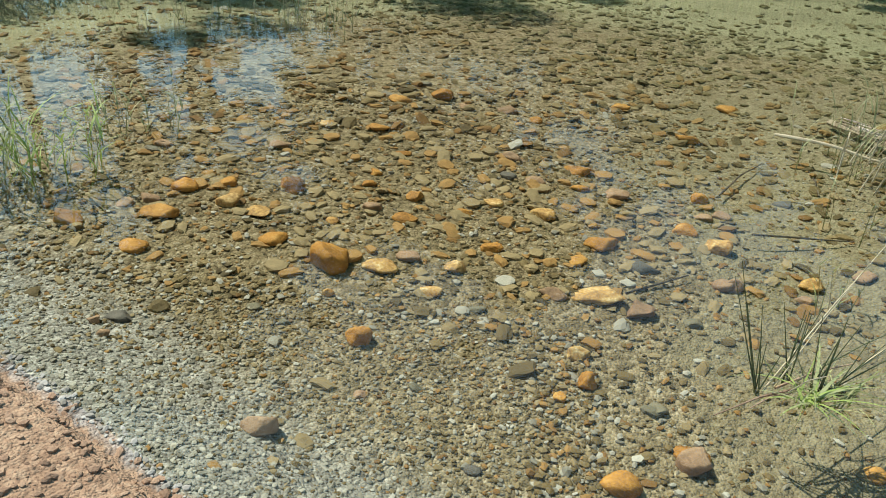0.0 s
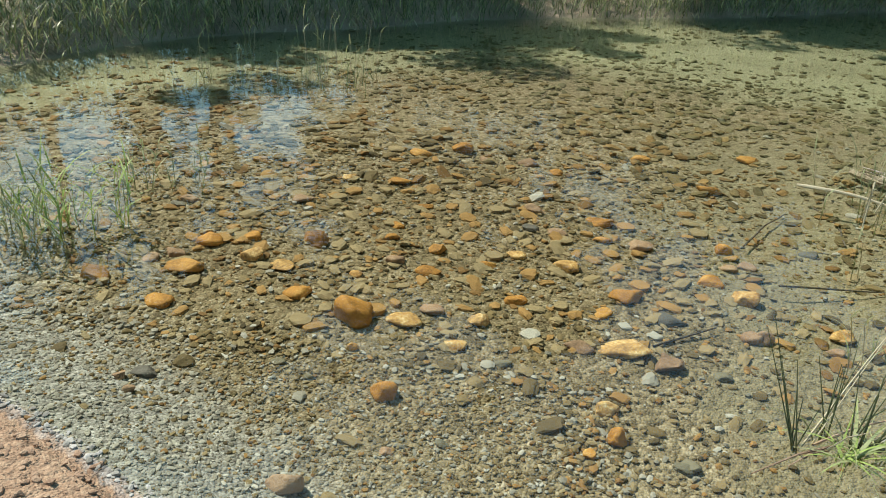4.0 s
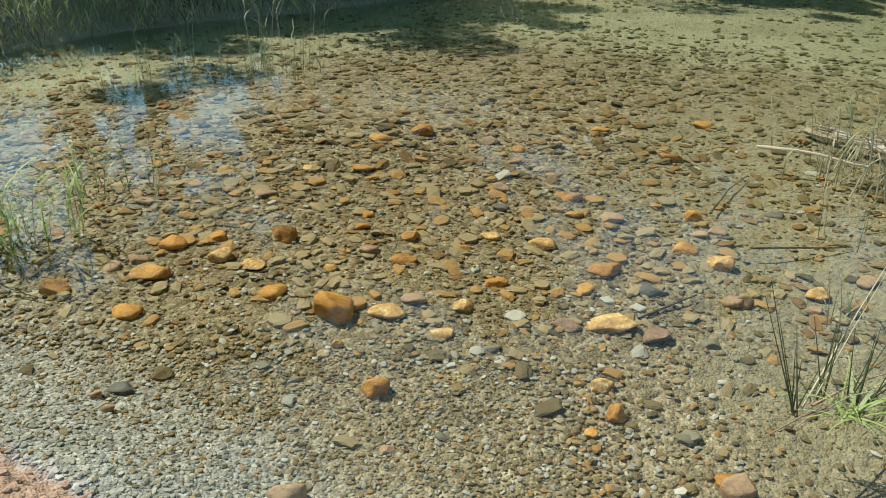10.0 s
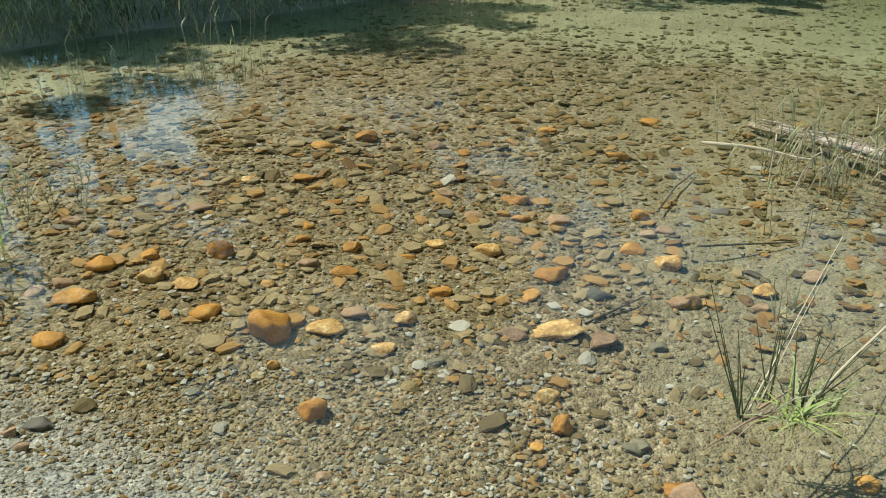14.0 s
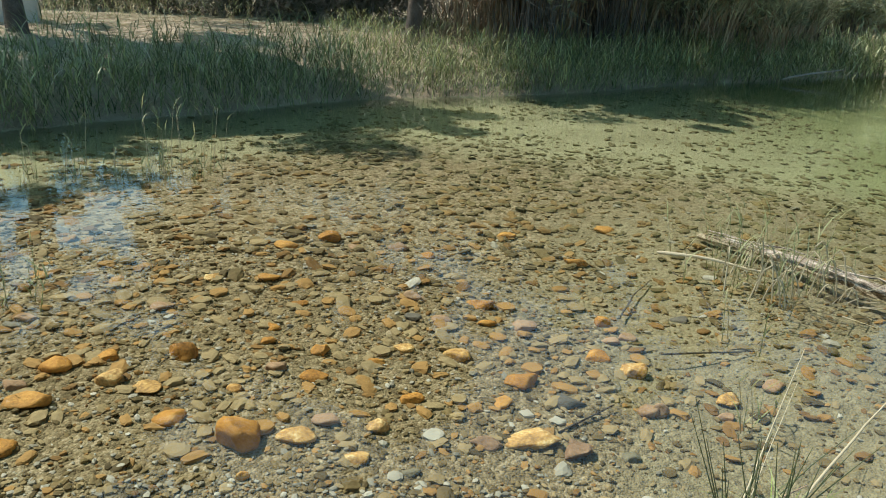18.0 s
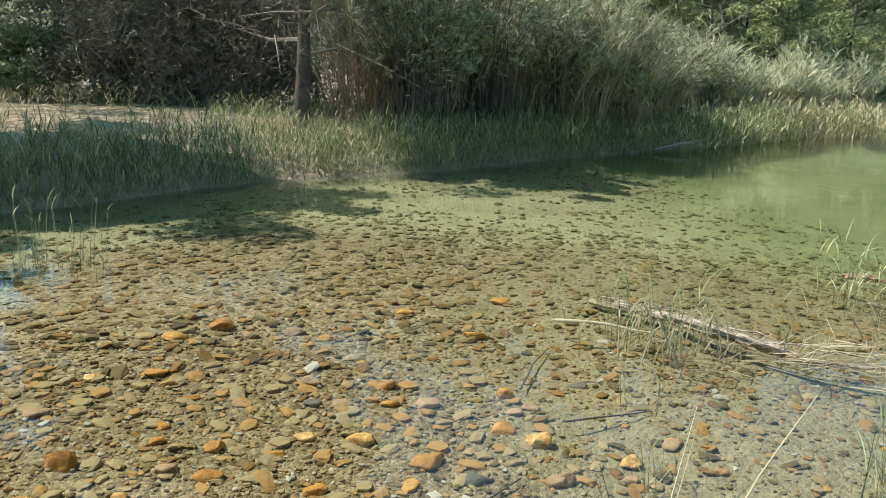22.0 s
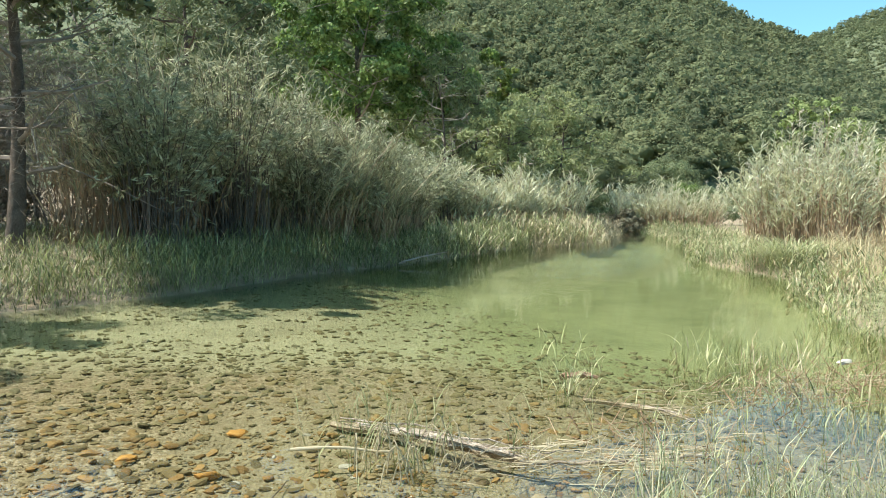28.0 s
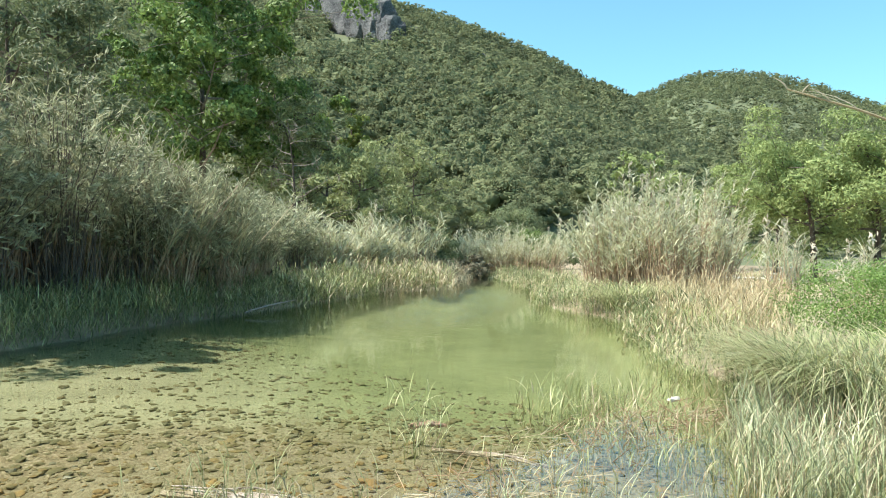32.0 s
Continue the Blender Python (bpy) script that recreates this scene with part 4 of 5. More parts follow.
reed_field("dry_grass", scatter(_g, 900, lambda x, y: (np.abs(np.degrees(np.arctan2(x, y)) + 14.5) < 7.5) & (np.hypot(x, y) > 18.8) & (wob(x, y, 1.4, 3.0) > -0.25) & (np.hypot(x, y) < 27), (-13, 17, -2, 27)), 0.15, 0.6, 0.016, M_REED, "green and bleached grass beyond the bank path", 16, 4, 0.4, stem=False)


limb_tree("pine_tree", 0.95, 17.4, 8.8, 4.2, M_PINE, "tall pine with straight grey trunk and bare lower branches", 201, 0.17, 0.18, 300, 16, 0.17, limbs=20, bare=1, twiggy=5.0)
limb_tree("pine_tree", -4.2, 26.5, 12.5, 7.0, M_PINE, "tall pine with dark grey trunk on the bank", 202, 0.22, 0.45, 420, 20, 0.15, limbs=18)
limb_tree("pine_tree", -9.0, 17.2, 14.0, 4.4, M_PINE, "tall pine with a high spreading crown", 229, 0.2, 0.7, 520, 20, 0.15, limbs=14)
limb_tree("pine_tree", -6.2, 14.3, 7.8, 4.0, M_PINE, "spreading pine shading the bank reeds", 203, 0.15, 0.62, 520, 18, 0.16, limbs=14)
# added out of view, up-sun, only to shade the reeds far left
limb_tree("pine_tree", -9.6, 13.6, 9.6, 4.4, M_PINE, "unseen spreading pine added to shade the left end of the bank", 232, 0.15, 0.68, 480, 18, 0.16, limbs=13)
limb_tree("pine_tree", -14.3, 26.4, 13.0, 3.4, M_PINE, "tall pine behind the bank path", 204, 0.22, 0.3, 240, 16, 0.17, limbs=12)
limb_tree("pine_tree", -10.5, 25.2, 14.0, 2.4, M_PINE, "tall pine behind the bank path", 205, 0.22, 0.3, 240, 16, 0.17, limbs=12)
limb_tree("pine_tree", -5.6, 25.0, 11.0, 5.5, M_PINE, "dense pine over the bank path", 226, 0.2, 0.3, 700, 18, 0.15, limbs=15)
limb_tree("pine_tree", *at(-3.0, 27), 13.5, 6.0, M_PINE, "dark pine behind the undergrowth", 230, 0.2, 0.45, 420, 18, 0.16, limbs=15)
limb_tree("pine_tree", *at(14.0, 34), 11.5, 6.5, M_PINE, "grey-green pine behind the cane thicket", 207, 0.2, 0.25, 280, 16, 0.14, limbs=13)
limb_tree("pine_tree", *at(31.5, 56), 14.0, 7.0, M_PINEM, "dusty green pine behind the poplar", 228, 0.2, 0.2, 260, 16, 0.15, limbs=13)
limb_tree("pine_tree", *at(17.0, 40), 13.5, 7.5, M_PINE, "dark pine behind the cane thicket", 227, 0.2, 0.2, 560, 18, 0.16, limbs=15)
limb_tree("broadleaf_tree", *at(26.3, 50), 20.5, 13.0, M_BROAD, "leafy bright green poplar with pale branches", 208, 0.26, 0.22, 2000, 22, 0.15, limbs=20, bare=1, lobe=0.085)
limb_tree("pine_tree", *at(33.0, 50), 11.5, 7.0, M_PINEM, "green pine on the far bank", 209, 0.2, 0.2, 300, 16, 0.17, limbs=12)
limb_tree("pine_tree", *at(38.0, 44), 7.0, 5.5, M_PINEM, "small dusty green pine by the bend", 210, 0.15, 0.3, 240, 16, 0.15, limbs=10)
limb_tree("pine_tree", *at(35.5, 52), 9.0, 6.5, M_PINEM, "green pine by the bend", 211, 0.17, 0.2, 240, 16, 0.17, limbs=10)
limb_tree("pine_tree", *at(42.0, 58), 9.5, 7.0, M_PINEM, "green pine by the bend", 212, 0.17, 0.15, 240, 16, 0.18, limbs=10)
limb_tree("pine_tree", *at(68.5, 50), 7.2, 8.5, M_PINEL, "light green pine beside the picnic place", 213, 0.19, 0.35, 520, 16, 0.18, lean=(0.05, 0.0), limbs=11)
limb_tree("pine_tree", *at(71.0, 44), 6.8, 7.5, M_PINEL, "light green pine with a leaning dark trunk", 214, 0.2, 0.4, 520, 16, 0.17, lean=(-0.16, 0.06), limbs=11)
limb_tree("pine_tree", *at(74.5, 46), 8.0, 9.0, M_PINEL, "light green pine beside the picnic place", 215, 0.2, 0.3, 520, 16, 0.18, limbs=11)
limb_tree("pine_tree", *at(78.5, 48), 9.0, 9.0, M_PINEL, "light green pine beside the picnic place", 216, 0.2, 0.3, 520, 16, 0.18, limbs=11)
limb_tree("pine_tree", *at(65.5, 70), 8.0, 9.0, M_PINE, "dark green pine behind the picnic place", 217, 0.2, 0.25, 260, 16, 0.2, limbs=11)
for _i, (_a, _w) in enumerate([(57.9, 1.4), (59.9, 1.3)]):
    limb_tree("poplar_tree", *at(_a, 52), 9.0, 2.6, M_BROAD, "slender light green poplar behind the cane clump", 220 + _i, 0.09, 0.3, 110, 14, 0.12, limbs=9, crown_mat=M_PINEL)
limb_tree("dead_tree", *at(33.6, 37), 7.5, 3.6, M_GREYSHRUB, "bare grey dead tree among the shrubs", 231, 0.10, 0.3, 30, 8, 0.2, lean=(-0.12, 0.0), limbs=9, bare=1, crown_mat=M_GREYSHRUB, aspect=0.1)
limb_tree("cypress_tree", *at(37.2, 58), 12.5, 2.6, M_CYPRESS, "narrow yellow-green cypress on the slope", 225, 0.2, 0.12, 260, 16, 0.17, limbs=14)

# the dark-leaved bushes by the bank path deepen its shade through their colour
for _i, (_a, _d, _w, _h, _m, _t) in enumerate([
        (29.5, 34, 3.6, 3.2, M_WILLOW, "grey-green shrub on the bank"), (31.5, 33, 3.0, 2.6, M_GREYSHRUB, "bare grey thorny shrub on the bank"), (27.0, 31, 3.4, 3.0, M_WILLOW, "grey-green shrub on the bank"),
        (22.5, 26, 3.2, 3.4, M_WILLOW, "grey-green shrub among the cane"), (36.5, 44, 3.4, 2.4, M_WILLOW, "grey-green shrub on the bank"), (43.5, 52, 4.2, 3.2, M_SHRUB, "dark green shrub at the bend"),
        (44.8, 60, 3.4, 2.2, M_SHRUB, "dark shrub over the water at the bend"), (46.8, 56, 3.0, 2.0, M_DARKLEAF, "dark shrub over the water at the bend"), (41.8, 49, 3.6, 3.0, M_DARKLEAF, "dark shrub on the far bank"), (36.8, 47, 3.4, 2.6, M_DARKLEAF, "dark shrub on the far bank"), (46.0, 78, 6, 4.5, M_SHRUB, "dark green shrub closing the river bend"), (50.9, 62, 3.2, 3.6, M_BROAD, "bright green leafy shrub"),
        (42.0, 84, 6, 5, M_SHRUB, "dark green shrub closing the river bend"), (50.0, 80, 7, 5, M_SHRUB, "green shrub behind the river bend"), (53.0, 66, 5, 3.2, M_SHRUB, "green shrub behind the cane clump"),
        (73.4, 15.5, 3.2, 1.45, M_LEAFY, "bright green leafy bush in the grass"), (76.5, 15, 3.0, 1.4, M_LEAFY, "bright green leafy bush in the grass"),
        (-1.5, 22.5, 4.2, 3.0, M_DARKLEAF, "dark green bush beside the bank path"), (-5.0, 23, 5.0, 3.2, M_DARKLEAF, "dark green bush beside the bank path"), (-9.0, 27, 6.0, 3.6, M_DARKLEAF, "dark green bush beside the bank path"), (0.0, 24.5, 4.5, 3.2, M_GREYSHRUB, "dry grey-brown bush under the pine"),
        (-15, 29, 6.0, 3.6, M_DARKLEAF, "dark bush behind the bank path"), (-21, 29, 6.0, 3.2, M_GREYSHRUB, "dry brown bush behind the bank path")]):
    _big = 1 + 0.5 * (_w > 4)
    shrub("shrub", *at(_a, _d), _w, _h, _m, _t, 300 + _i, int(120 * _big) if _d > 20 else 420, 34, 0.022 if _d < 20 else 0.085 if _d < 30 else 0.10)

reed_field("dry_reeds", scatter(_g, 1800, lambda x, y: _strip(-0.4, 1.0, False)(x, y) & (x > 10), (10, 4, 32, 28)), 0.28, 0.55, 0.03, M_REED, "reeds hiding the edge of the bank", 29, 4, 0.2)

# cliff above the slope
def cliff():
    g = np.random.default_rng(9)
    chunks = []
    for az_, r_, w_, h_ in ((35.4, 316, 9, 34), (36.4, 308, 9, 36), (37.4, 300, 9, 34), (38.4, 290, 8, 28), (39.3, 280, 6, 20), (40.2, 272, 4.5, 13), (41.6, 300, 3.5, 7), (46.8, 300, 4, 6), (48.3, 280, 4, 5), (52.5, 230, 2.5, 2.4)):
        x, y = at(az_, r_)
        z = float(ground_z(x, y))
        v = np.sign(ICO_V3) * np.abs(ICO_V3) ** 0.7
        n = np.array([noise.noise(Vector(q * 2.3) + Vector((az_, 0, 0))) + 0.5 * noise.noise(Vector(q * 6) + Vector((0, az_, 0))) for q in v])
        chunks.append((v * (1 + 0.28 * n[:, None]) * np.array([w_, w_, h_ / 2]) + np.array([x, y, z + h_ * 0.30]), ICO_F3))
    v, f = joined(chunks)
    tagged(new("cliff", mesh_np("cliff", v, f, M_ROCK)), "grey limestone cliff and outcrops on the hill", "cliff", kind="structure")


cliff()

# right bank: reeds standing in the shallows, grass behind
def _right(lo, hi):
    f = _strip(lo, hi, False)
    return lambda x, y: f(x, y) & (x > 2.6) & (y > -0.5)


_p = scatter(_g, 950, lambda x, y: _right(-2.2, 1.6)(x, y) & (y < 7.0) & (x > 6.6 + 0.4 * np.sin(2 * y)) & (wob(x, y, 1.9, 2.0) > -0.3), (6, 0.2, 13, 9))
reed_field("shallow_reeds", _p, 0.3, 0.62, 0.018, M_REEDB, "blue-green reeds standing in the shallows", 21, 5, 0.25, lean=0.14, droop=0.4)
_p = scatter(_g, 110, lambda x, y: _right(-3.4, -2.0)(x, y) & (y < 7.0) & (x > 6.4) & (wob(x, y, 2.3, 1.0) > 0.0), (5, 3, 15, 11))
reed_field("shallow_reeds", _p, 0.4, 0.75, 0.014, M_REEDB, "scattered reeds in open shallow water", 22, 5, 0.2)
_p = scatter(_g, 1150, lambda x, y: _right(-3.6, 0.3)(x, y) & (x + 0.8 * y < 6.9) & (y < 2.8 + 0.5 * (x - 2.7) + 0.15 * np.sin(5 * x)) & (wob(x, y, 2.3, 4.0) > -0.4), (2.5, 0.4, 6, 3.7))
reed_field("shallow_reeds", _p, 0.36, 0.70, 0.0075, M_BLUE, "thin blue-green reeds near the bank", 23, 5, 0.15)
_p = scatter(_g, 110, lambda x, y: _right(-5, -0.5)(x, y) & (wob(x, y, 3.1, 6.0) > 0.1), (4.3, 2.3, 7.2, 4.6))
reed_field("shallow_reeds", _p, 0.3, 0.6, 0.010, M_REEDB, "sparse reeds in a still pool", 27, 4, 0.35)
reed_field("dry_reeds", scatter(_g, 1700, lambda x, y: _strip(-0.5, 2.0, False)(x, y) & (x > 14), (14, 8, 60, 56)), 0.32, 0.72, 0.045, M_REED, "green and straw-coloured reeds along the water", 28, 4, 0.18)
reed_field("dry_grass", scatter(_g, 1300, lambda x, y: _strip(0.2, 9, False)(x, y) & (np.abs(np.degrees(np.arctan2(x, y)) - 64.5) < 4.5), (11, 4, 27, 14)), 0.45, 0.95, 0.02, M_GOLD, "golden dry grass on the bank", 24, 4)
reed_field("bank_grass", scatter(_g, 3300, lambda x, y: _strip(-0.3, 3.5, False)(x, y) & (x > 9), (9, 2, 60, 56)), 0.25, 0.58, 0.03, M_REEDB, "green grass and reeds on the bank", 25, 4, 0.2)
reed_field("meadow_grass", scatter(_g, 4500, lambda x, y: _strip(3.0, 30, False)(x, y) & (x > 8) & (np.hypot(x, y) < 60), (8, 0, 60, 45)), 0.2, 0.5, 0.04, M_REEDB, "meadow grass, partly dry", 26, 3, 0.25, stem=False)
_p = scatter(_g, 1100, lambda x, y: (np.abs(np.degrees(np.arctan2(x, y)) - 73) < 8) & (np.hypot(x, y) > 6.3) & (np.hypot(x, y) < 9.8) & (wob(x, y, 2.6, 7.0) > -0.6), (4.5, 0.6, 9.8, 5))
reed_field("bank_reeds", _p, 0.45, 0.9, 0.012, M_BLUE, "dense upright blue-green reeds on the near bank", 30, 5, 0.25, lean=0.18, droop=0.5)
for _i, (_a, _d, _r, _h, _n, _m, _t) in enumerate([
        (58.4, 23, 0.8, 1.6, 1100, M_REEDB, "dense rounded tuft of blue-green grass"), (64, 18, 0.6, 0.9, 400, M_SEDGE, "tuft of yellow-green grass"), (61.5, 24, 0.6, 1.1, 400, M_REED, "tuft of yellow-green grass"),
        (70.5, 11.2, 0.9, 1.15, 1100, M_REEDB, "drooping tussock of pale green grass"), (73.5, 10.4, 0.9, 1.15, 1100, M_REEDB, "drooping tussock of pale green grass"), (76.0, 11.5, 0.9, 1.2, 900, M_REEDB, "drooping tussock of pale green grass"),
        (68.6, 11.8, 0.5, 0.9, 500, M_STRAW, "drooping tussock of dry grass")]):
    grass_tuft("grass_tuft", *at(_a, _d), _r, _h, _n, _m, _t, 400 + _i, width=0.016, droop=(0.7, 1.8))


# ---- stones, plants and wood in the water ----
KINDS = {"O": (M_ORANGE, "ochre-orange river stone on the gravel bed"), "P": (M_PALE, "ochre stone streaked with pale cream"), "B": (M_ORANGE, "large rounded ochre-orange boulder"),
         "K": (M_PINK, "red-brown river stone on the gravel bed"), "G": (M_GREYST, "grey river stone on the gravel bed"), "D": (M_GREYST, "dark grey river stone"), "W": (M_PALE, "small pale stone on the river bed"),
         "T": (M_PINK, "tan rounded stone in shallow water")}
M_DARK = solid_mat("dark_stone", [(0.3, (0.06, 0.055, 0.05)), (0.6, (0.13, 0.12, 0.105)), (0.8, (0.22, 0.2, 0.175))], 9, 0.75, 0.6, 0.02, fine=70)
_count = [0]


def stone(x, y, length, depth, height, turn, kind):
    """One loose stone: an irregular, slightly faceted lump lying on the bed."""
    _count[0] += 1
    g = np.random.default_rng(500 + _count[0])
    v = ICO_V3.copy()
    for _ in range(6 if kind == "B" else 7):
        n = g.normal(size=3)
        n /= np.linalg.norm(n)
        d = g.uniform(0.62, 0.85) if kind == "B" else g.uniform(0.45, 0.8)
        over = np.maximum(v @ n - d, 0)
        v -= over[:, None] * n * 0.95
    v -= (v.max(axis=0) + v.min(axis=0)) / 2
    v /= v.max(axis=0)
    off = Vector(g.uniform(0, 50, 3))
    nz = np.array([noise.noise(Vector(q) * 1.5 + off) + 0.45 * noise.noise(Vector(q) * 4.5 + off) for q in v])
    v = v * (1 + 0.16 * nz[:, None]) * np.array([length / 2, depth / 2, height * 0.75]) * 1.1
    mat, label = KINDS[kind]
    if kind == "B":
        v = v * np.array([1.0, 1.05, 1.25])
    if kind == "P" and length > 0.2:
        v = v * np.array([1.0, 0.75, 0.55])
    if kind == "D":
        mat = M_DARK
    ob = new("boulder" if kind == "B" else "stone", mesh_np("stone", v, ICO_F3, mat, smooth=True))
    ob.location, ob.rotation_euler = on_ground(x, y, height * 0.25), (g.normal(0, 0.12), g.normal(0, 0.12), radians(turn))
    tagged(ob, label, "stone", "loose stones on the river bed")


stone(-2.15, 3.25, 0.143, 0.096, 0.053, -13, "O")
stone(-1.73, 3.08, 0.148, 0.120, 0.037, 4, "O")
stone(-1.74, 3.45, 0.190, 0.127, 0.048, -3, "O")
stone(-1.73, 3.76, 0.151, 0.113, 0.052, -17, "O")
stone(-1.52, 3.88, 0.115, 0.092, 0.032, -19, "O")
stone(-1.44, 3.65, 0.129, 0.094, 0.054, 1, "P")
stone(-1.14, 3.92, 0.140, 0.103, 0.084, 4, "O")
stone(-1.07, 3.32, 0.141, 0.112, 0.035, 23, "O")
stone(-0.73, 3.17, 0.178, 0.150, 0.112, 7, "B")
stone(-0.48, 3.22, 0.168, 0.133, 0.042, -10, "P")
stone(-0.10, 3.29, 0.108, 0.070, 0.050, 24, "P")
stone(-0.35, 3.35, 0.129, 0.092, 0.032, -9, "K")
stone(-0.20, 3.07, 0.108, 0.089, 0.027, 4, "P")
stone(-0.47, 2.62, 0.112, 0.09, 0.07, 14, "O")
stone(-0.68, 2.92, 0.053, 0.035, 0.032, 10, "O")
stone(0.55, 2.53, 0.09, 0.075, 0.06, -20, "O")
stone(0.82, 2.44, 0.098, 0.076, 0.024, 22, "G")
stone(0.52, 2.72, 0.107, 0.074, 0.046, 7, "P")
stone(0.42, 3.20, 0.141, 0.100, 0.035, 12, "K")
stone(0.65, 3.23, 0.244, 0.194, 0.061, -14, "P")
stone(0.85, 3.14, 0.142, 0.116, 0.048, 8, "K")
stone(0.92, 3.57, 0.156, 0.123, 0.039, 16, "D")
stone(0.70, 3.75, 0.192, 0.141, 0.048, 13, "O")
stone(1.39, 3.90, 0.165, 0.136, 0.048, -20, "P")
stone(1.23, 4.08, 0.141, 0.115, 0.035, -5, "O")
stone(1.39, 4.29, 0.111, 0.083, 0.028, -18, "K")
stone(1.51, 4.34, 0.105, 0.083, 0.026, -10, "K")
stone(0.37, 4.03, 0.151, 0.124, 0.038, -11, "P")
stone(0.07, 4.08, 0.117, 0.089, 0.029, -5, "P")
stone(-0.11, 3.92, 0.114, 0.088, 0.028, -15, "O")
stone(0.08, 3.58, 0.121, 0.083, 0.030, 12, "O")
stone(0.55, 3.54, 0.106, 0.085, 0.027, 3, "O")
stone(0.04, 2.98, 0.079, 0.066, 0.020, -15, "G")
stone(1.84, 3.60, 0.129, 0.106, 0.032, -17, "P")
stone(1.75, 3.46, 0.092, 0.078, 0.026, 6, "K")
stone(2.14, 3.69, 0.124, 0.096, 0.031, 24, "K")
stone(1.33, 3.48, 0.101, 0.082, 0.045, 14, "K")
stone(0.62, 4.72, 0.169, 0.112, 0.042, -7, "O")
stone(0.18, 4.78, 0.146, 0.097, 0.044, -15, "K")
stone(0.62, 4.45, 0.117, 0.081, 0.029, 18, "O")
stone(-0.41, 4.01, 0.093, 0.063, 0.043, -10, "O")
stone(-0.80, 4.98, 0.140, 0.105, 0.035, 17, "O")
stone(-0.74, 5.58, 0.159, 0.134, 0.040, 10, "O")
stone(-0.43, 5.78, 0.164, 0.113, 0.078, 2, "O")
stone(-0.22, 5.65, 0.124, 0.098, 0.031, -22, "K")
stone(-1.16, 4.94, 0.112, 0.088, 0.028, -7, "W")
stone(-1.38, 4.48, 0.135, 0.103, 0.034, 8, "K")
stone(-2.07, 4.26, 0.113, 0.088, 0.028, 1, "K")
stone(-0.72, 4.12, 0.102, 0.078, 0.026, -15, "O")
stone(-0.70, 4.29, 0.084, 0.063, 0.026, -19, "O")
stone(-0.43, 3.74, 0.131, 0.098, 0.033, 2, "O")
stone(-0.64, 3.82, 0.115, 0.093, 0.029, -5, "K")
stone(1.50, 5.53, 0.181, 0.119, 0.045, 1, "O")
stone(1.40, 4.52, 0.115, 0.080, 0.050, 12, "O")
stone(0.85, 4.43, 0.154, 0.112, 0.039, -6, "K")
stone(-1.97, 3.50, 0.098, 0.082, 0.025, -5, "K")
stone(-1.87, 3.59, 0.119, 0.085, 0.030, -8, "K")
stone(0.94, 2.21, 0.130, 0.097, 0.032, -20, "O")
stone(-1.52, 2.52, 0.109, 0.083, 0.027, 21, "D")
stone(-1.59, 2.44, 0.056, 0.043, 0.026, 12, "K")
stone(-1.50, 2.35, 0.050, 0.042, 0.030, 17, "K")
stone(1.10, 3.10, 0.087, 0.069, 0.022, 16, "G")
stone(0.33, 4.46, 0.123, 0.100, 0.031, -12, "K")
stone(0.15, 4.48, 0.109, 0.081, 0.027, -8, "D")
stone(-0.57, 4.62, 0.097, 0.068, 0.024, 4, "O")
stone(0.11, 5.69, 0.152, 0.109, 0.038, 6, "K")
stone(0.33, 5.56, 0.114, 0.088, 0.029, -20, "O")
stone(1.04, 6.08, 0.145, 0.107, 0.036, -6, "O")
stone(1.97, 6.27, 0.175, 0.139, 0.044, -21, "O")
stone(-0.82, 2.67, 0.055, 0.038, 0.016, 1, "G")
stone(-0.99, 2.75, 0.067, 0.049, 0.017, 8, "G")
stone(-0.82, 3.61, 0.080, 0.057, 0.020, -15, "P")
stone(-1.24, 3.58, 0.138, 0.115, 0.034, -13, "P")
stone(1.94, 4.55, 0.104, 0.071, 0.026, -11, "D")
stone(0.64, 2.01, 0.146, 0.105, 0.055, -14, "O")
stone(0.94, 2.16, 0.124, 0.094, 0.070, 22, "K")
stone(0.81, 2.43, 0.095, 0.064, 0.024, -4, "G")
stone(0.42, 2.42, 0.05, 0.045, 0.03, 19, "O")
stone(1.66, 2.24, 0.095, 0.081, 0.025, -18, "O")
stone(-0.71, 1.97, 0.129, 0.098, 0.078, 19, "T")
stone(1.39, 3.48, 0.104, 0.069, 0.062, 4, "K")
stone(1.84, 3.61, 0.138, 0.095, 0.045, 13, "P")
stone(0.09, 1.97, 0.065, 0.055, 0.016, 2, "D")
stone(-0.18, 2.36, 0.062, 0.040, 0.016, -22, "G")
stone(-0.39, 2.28, 0.061, 0.045, 0.015, 17, "K")


def bed_density(x, y):
    """How thickly the larger stones lie: dense in mid-stream, thin on the sandy side and out in the silt."""
    d, _ = shore_distance(x, y)
    sandy = smooth01((x - 1.0 - 0.25 * np.maximum(y - 4, 0)) / 0.8) * smooth01((7.5 - y) / 2)
    far = smooth01((y + 0.5 * np.maximum(x, 0) + 0.9 * np.maximum(-0.5 - x, 0) - 8.4) / 4.0)
    near = smooth01((3.5 - y) / 1.0)
    return np.clip(1 - 0.18 * sandy, 0.1, 1) * (1 - 0.76 * far) * (1 - 0.93 * near) * smooth01((-d - 0.1) / 0.5)


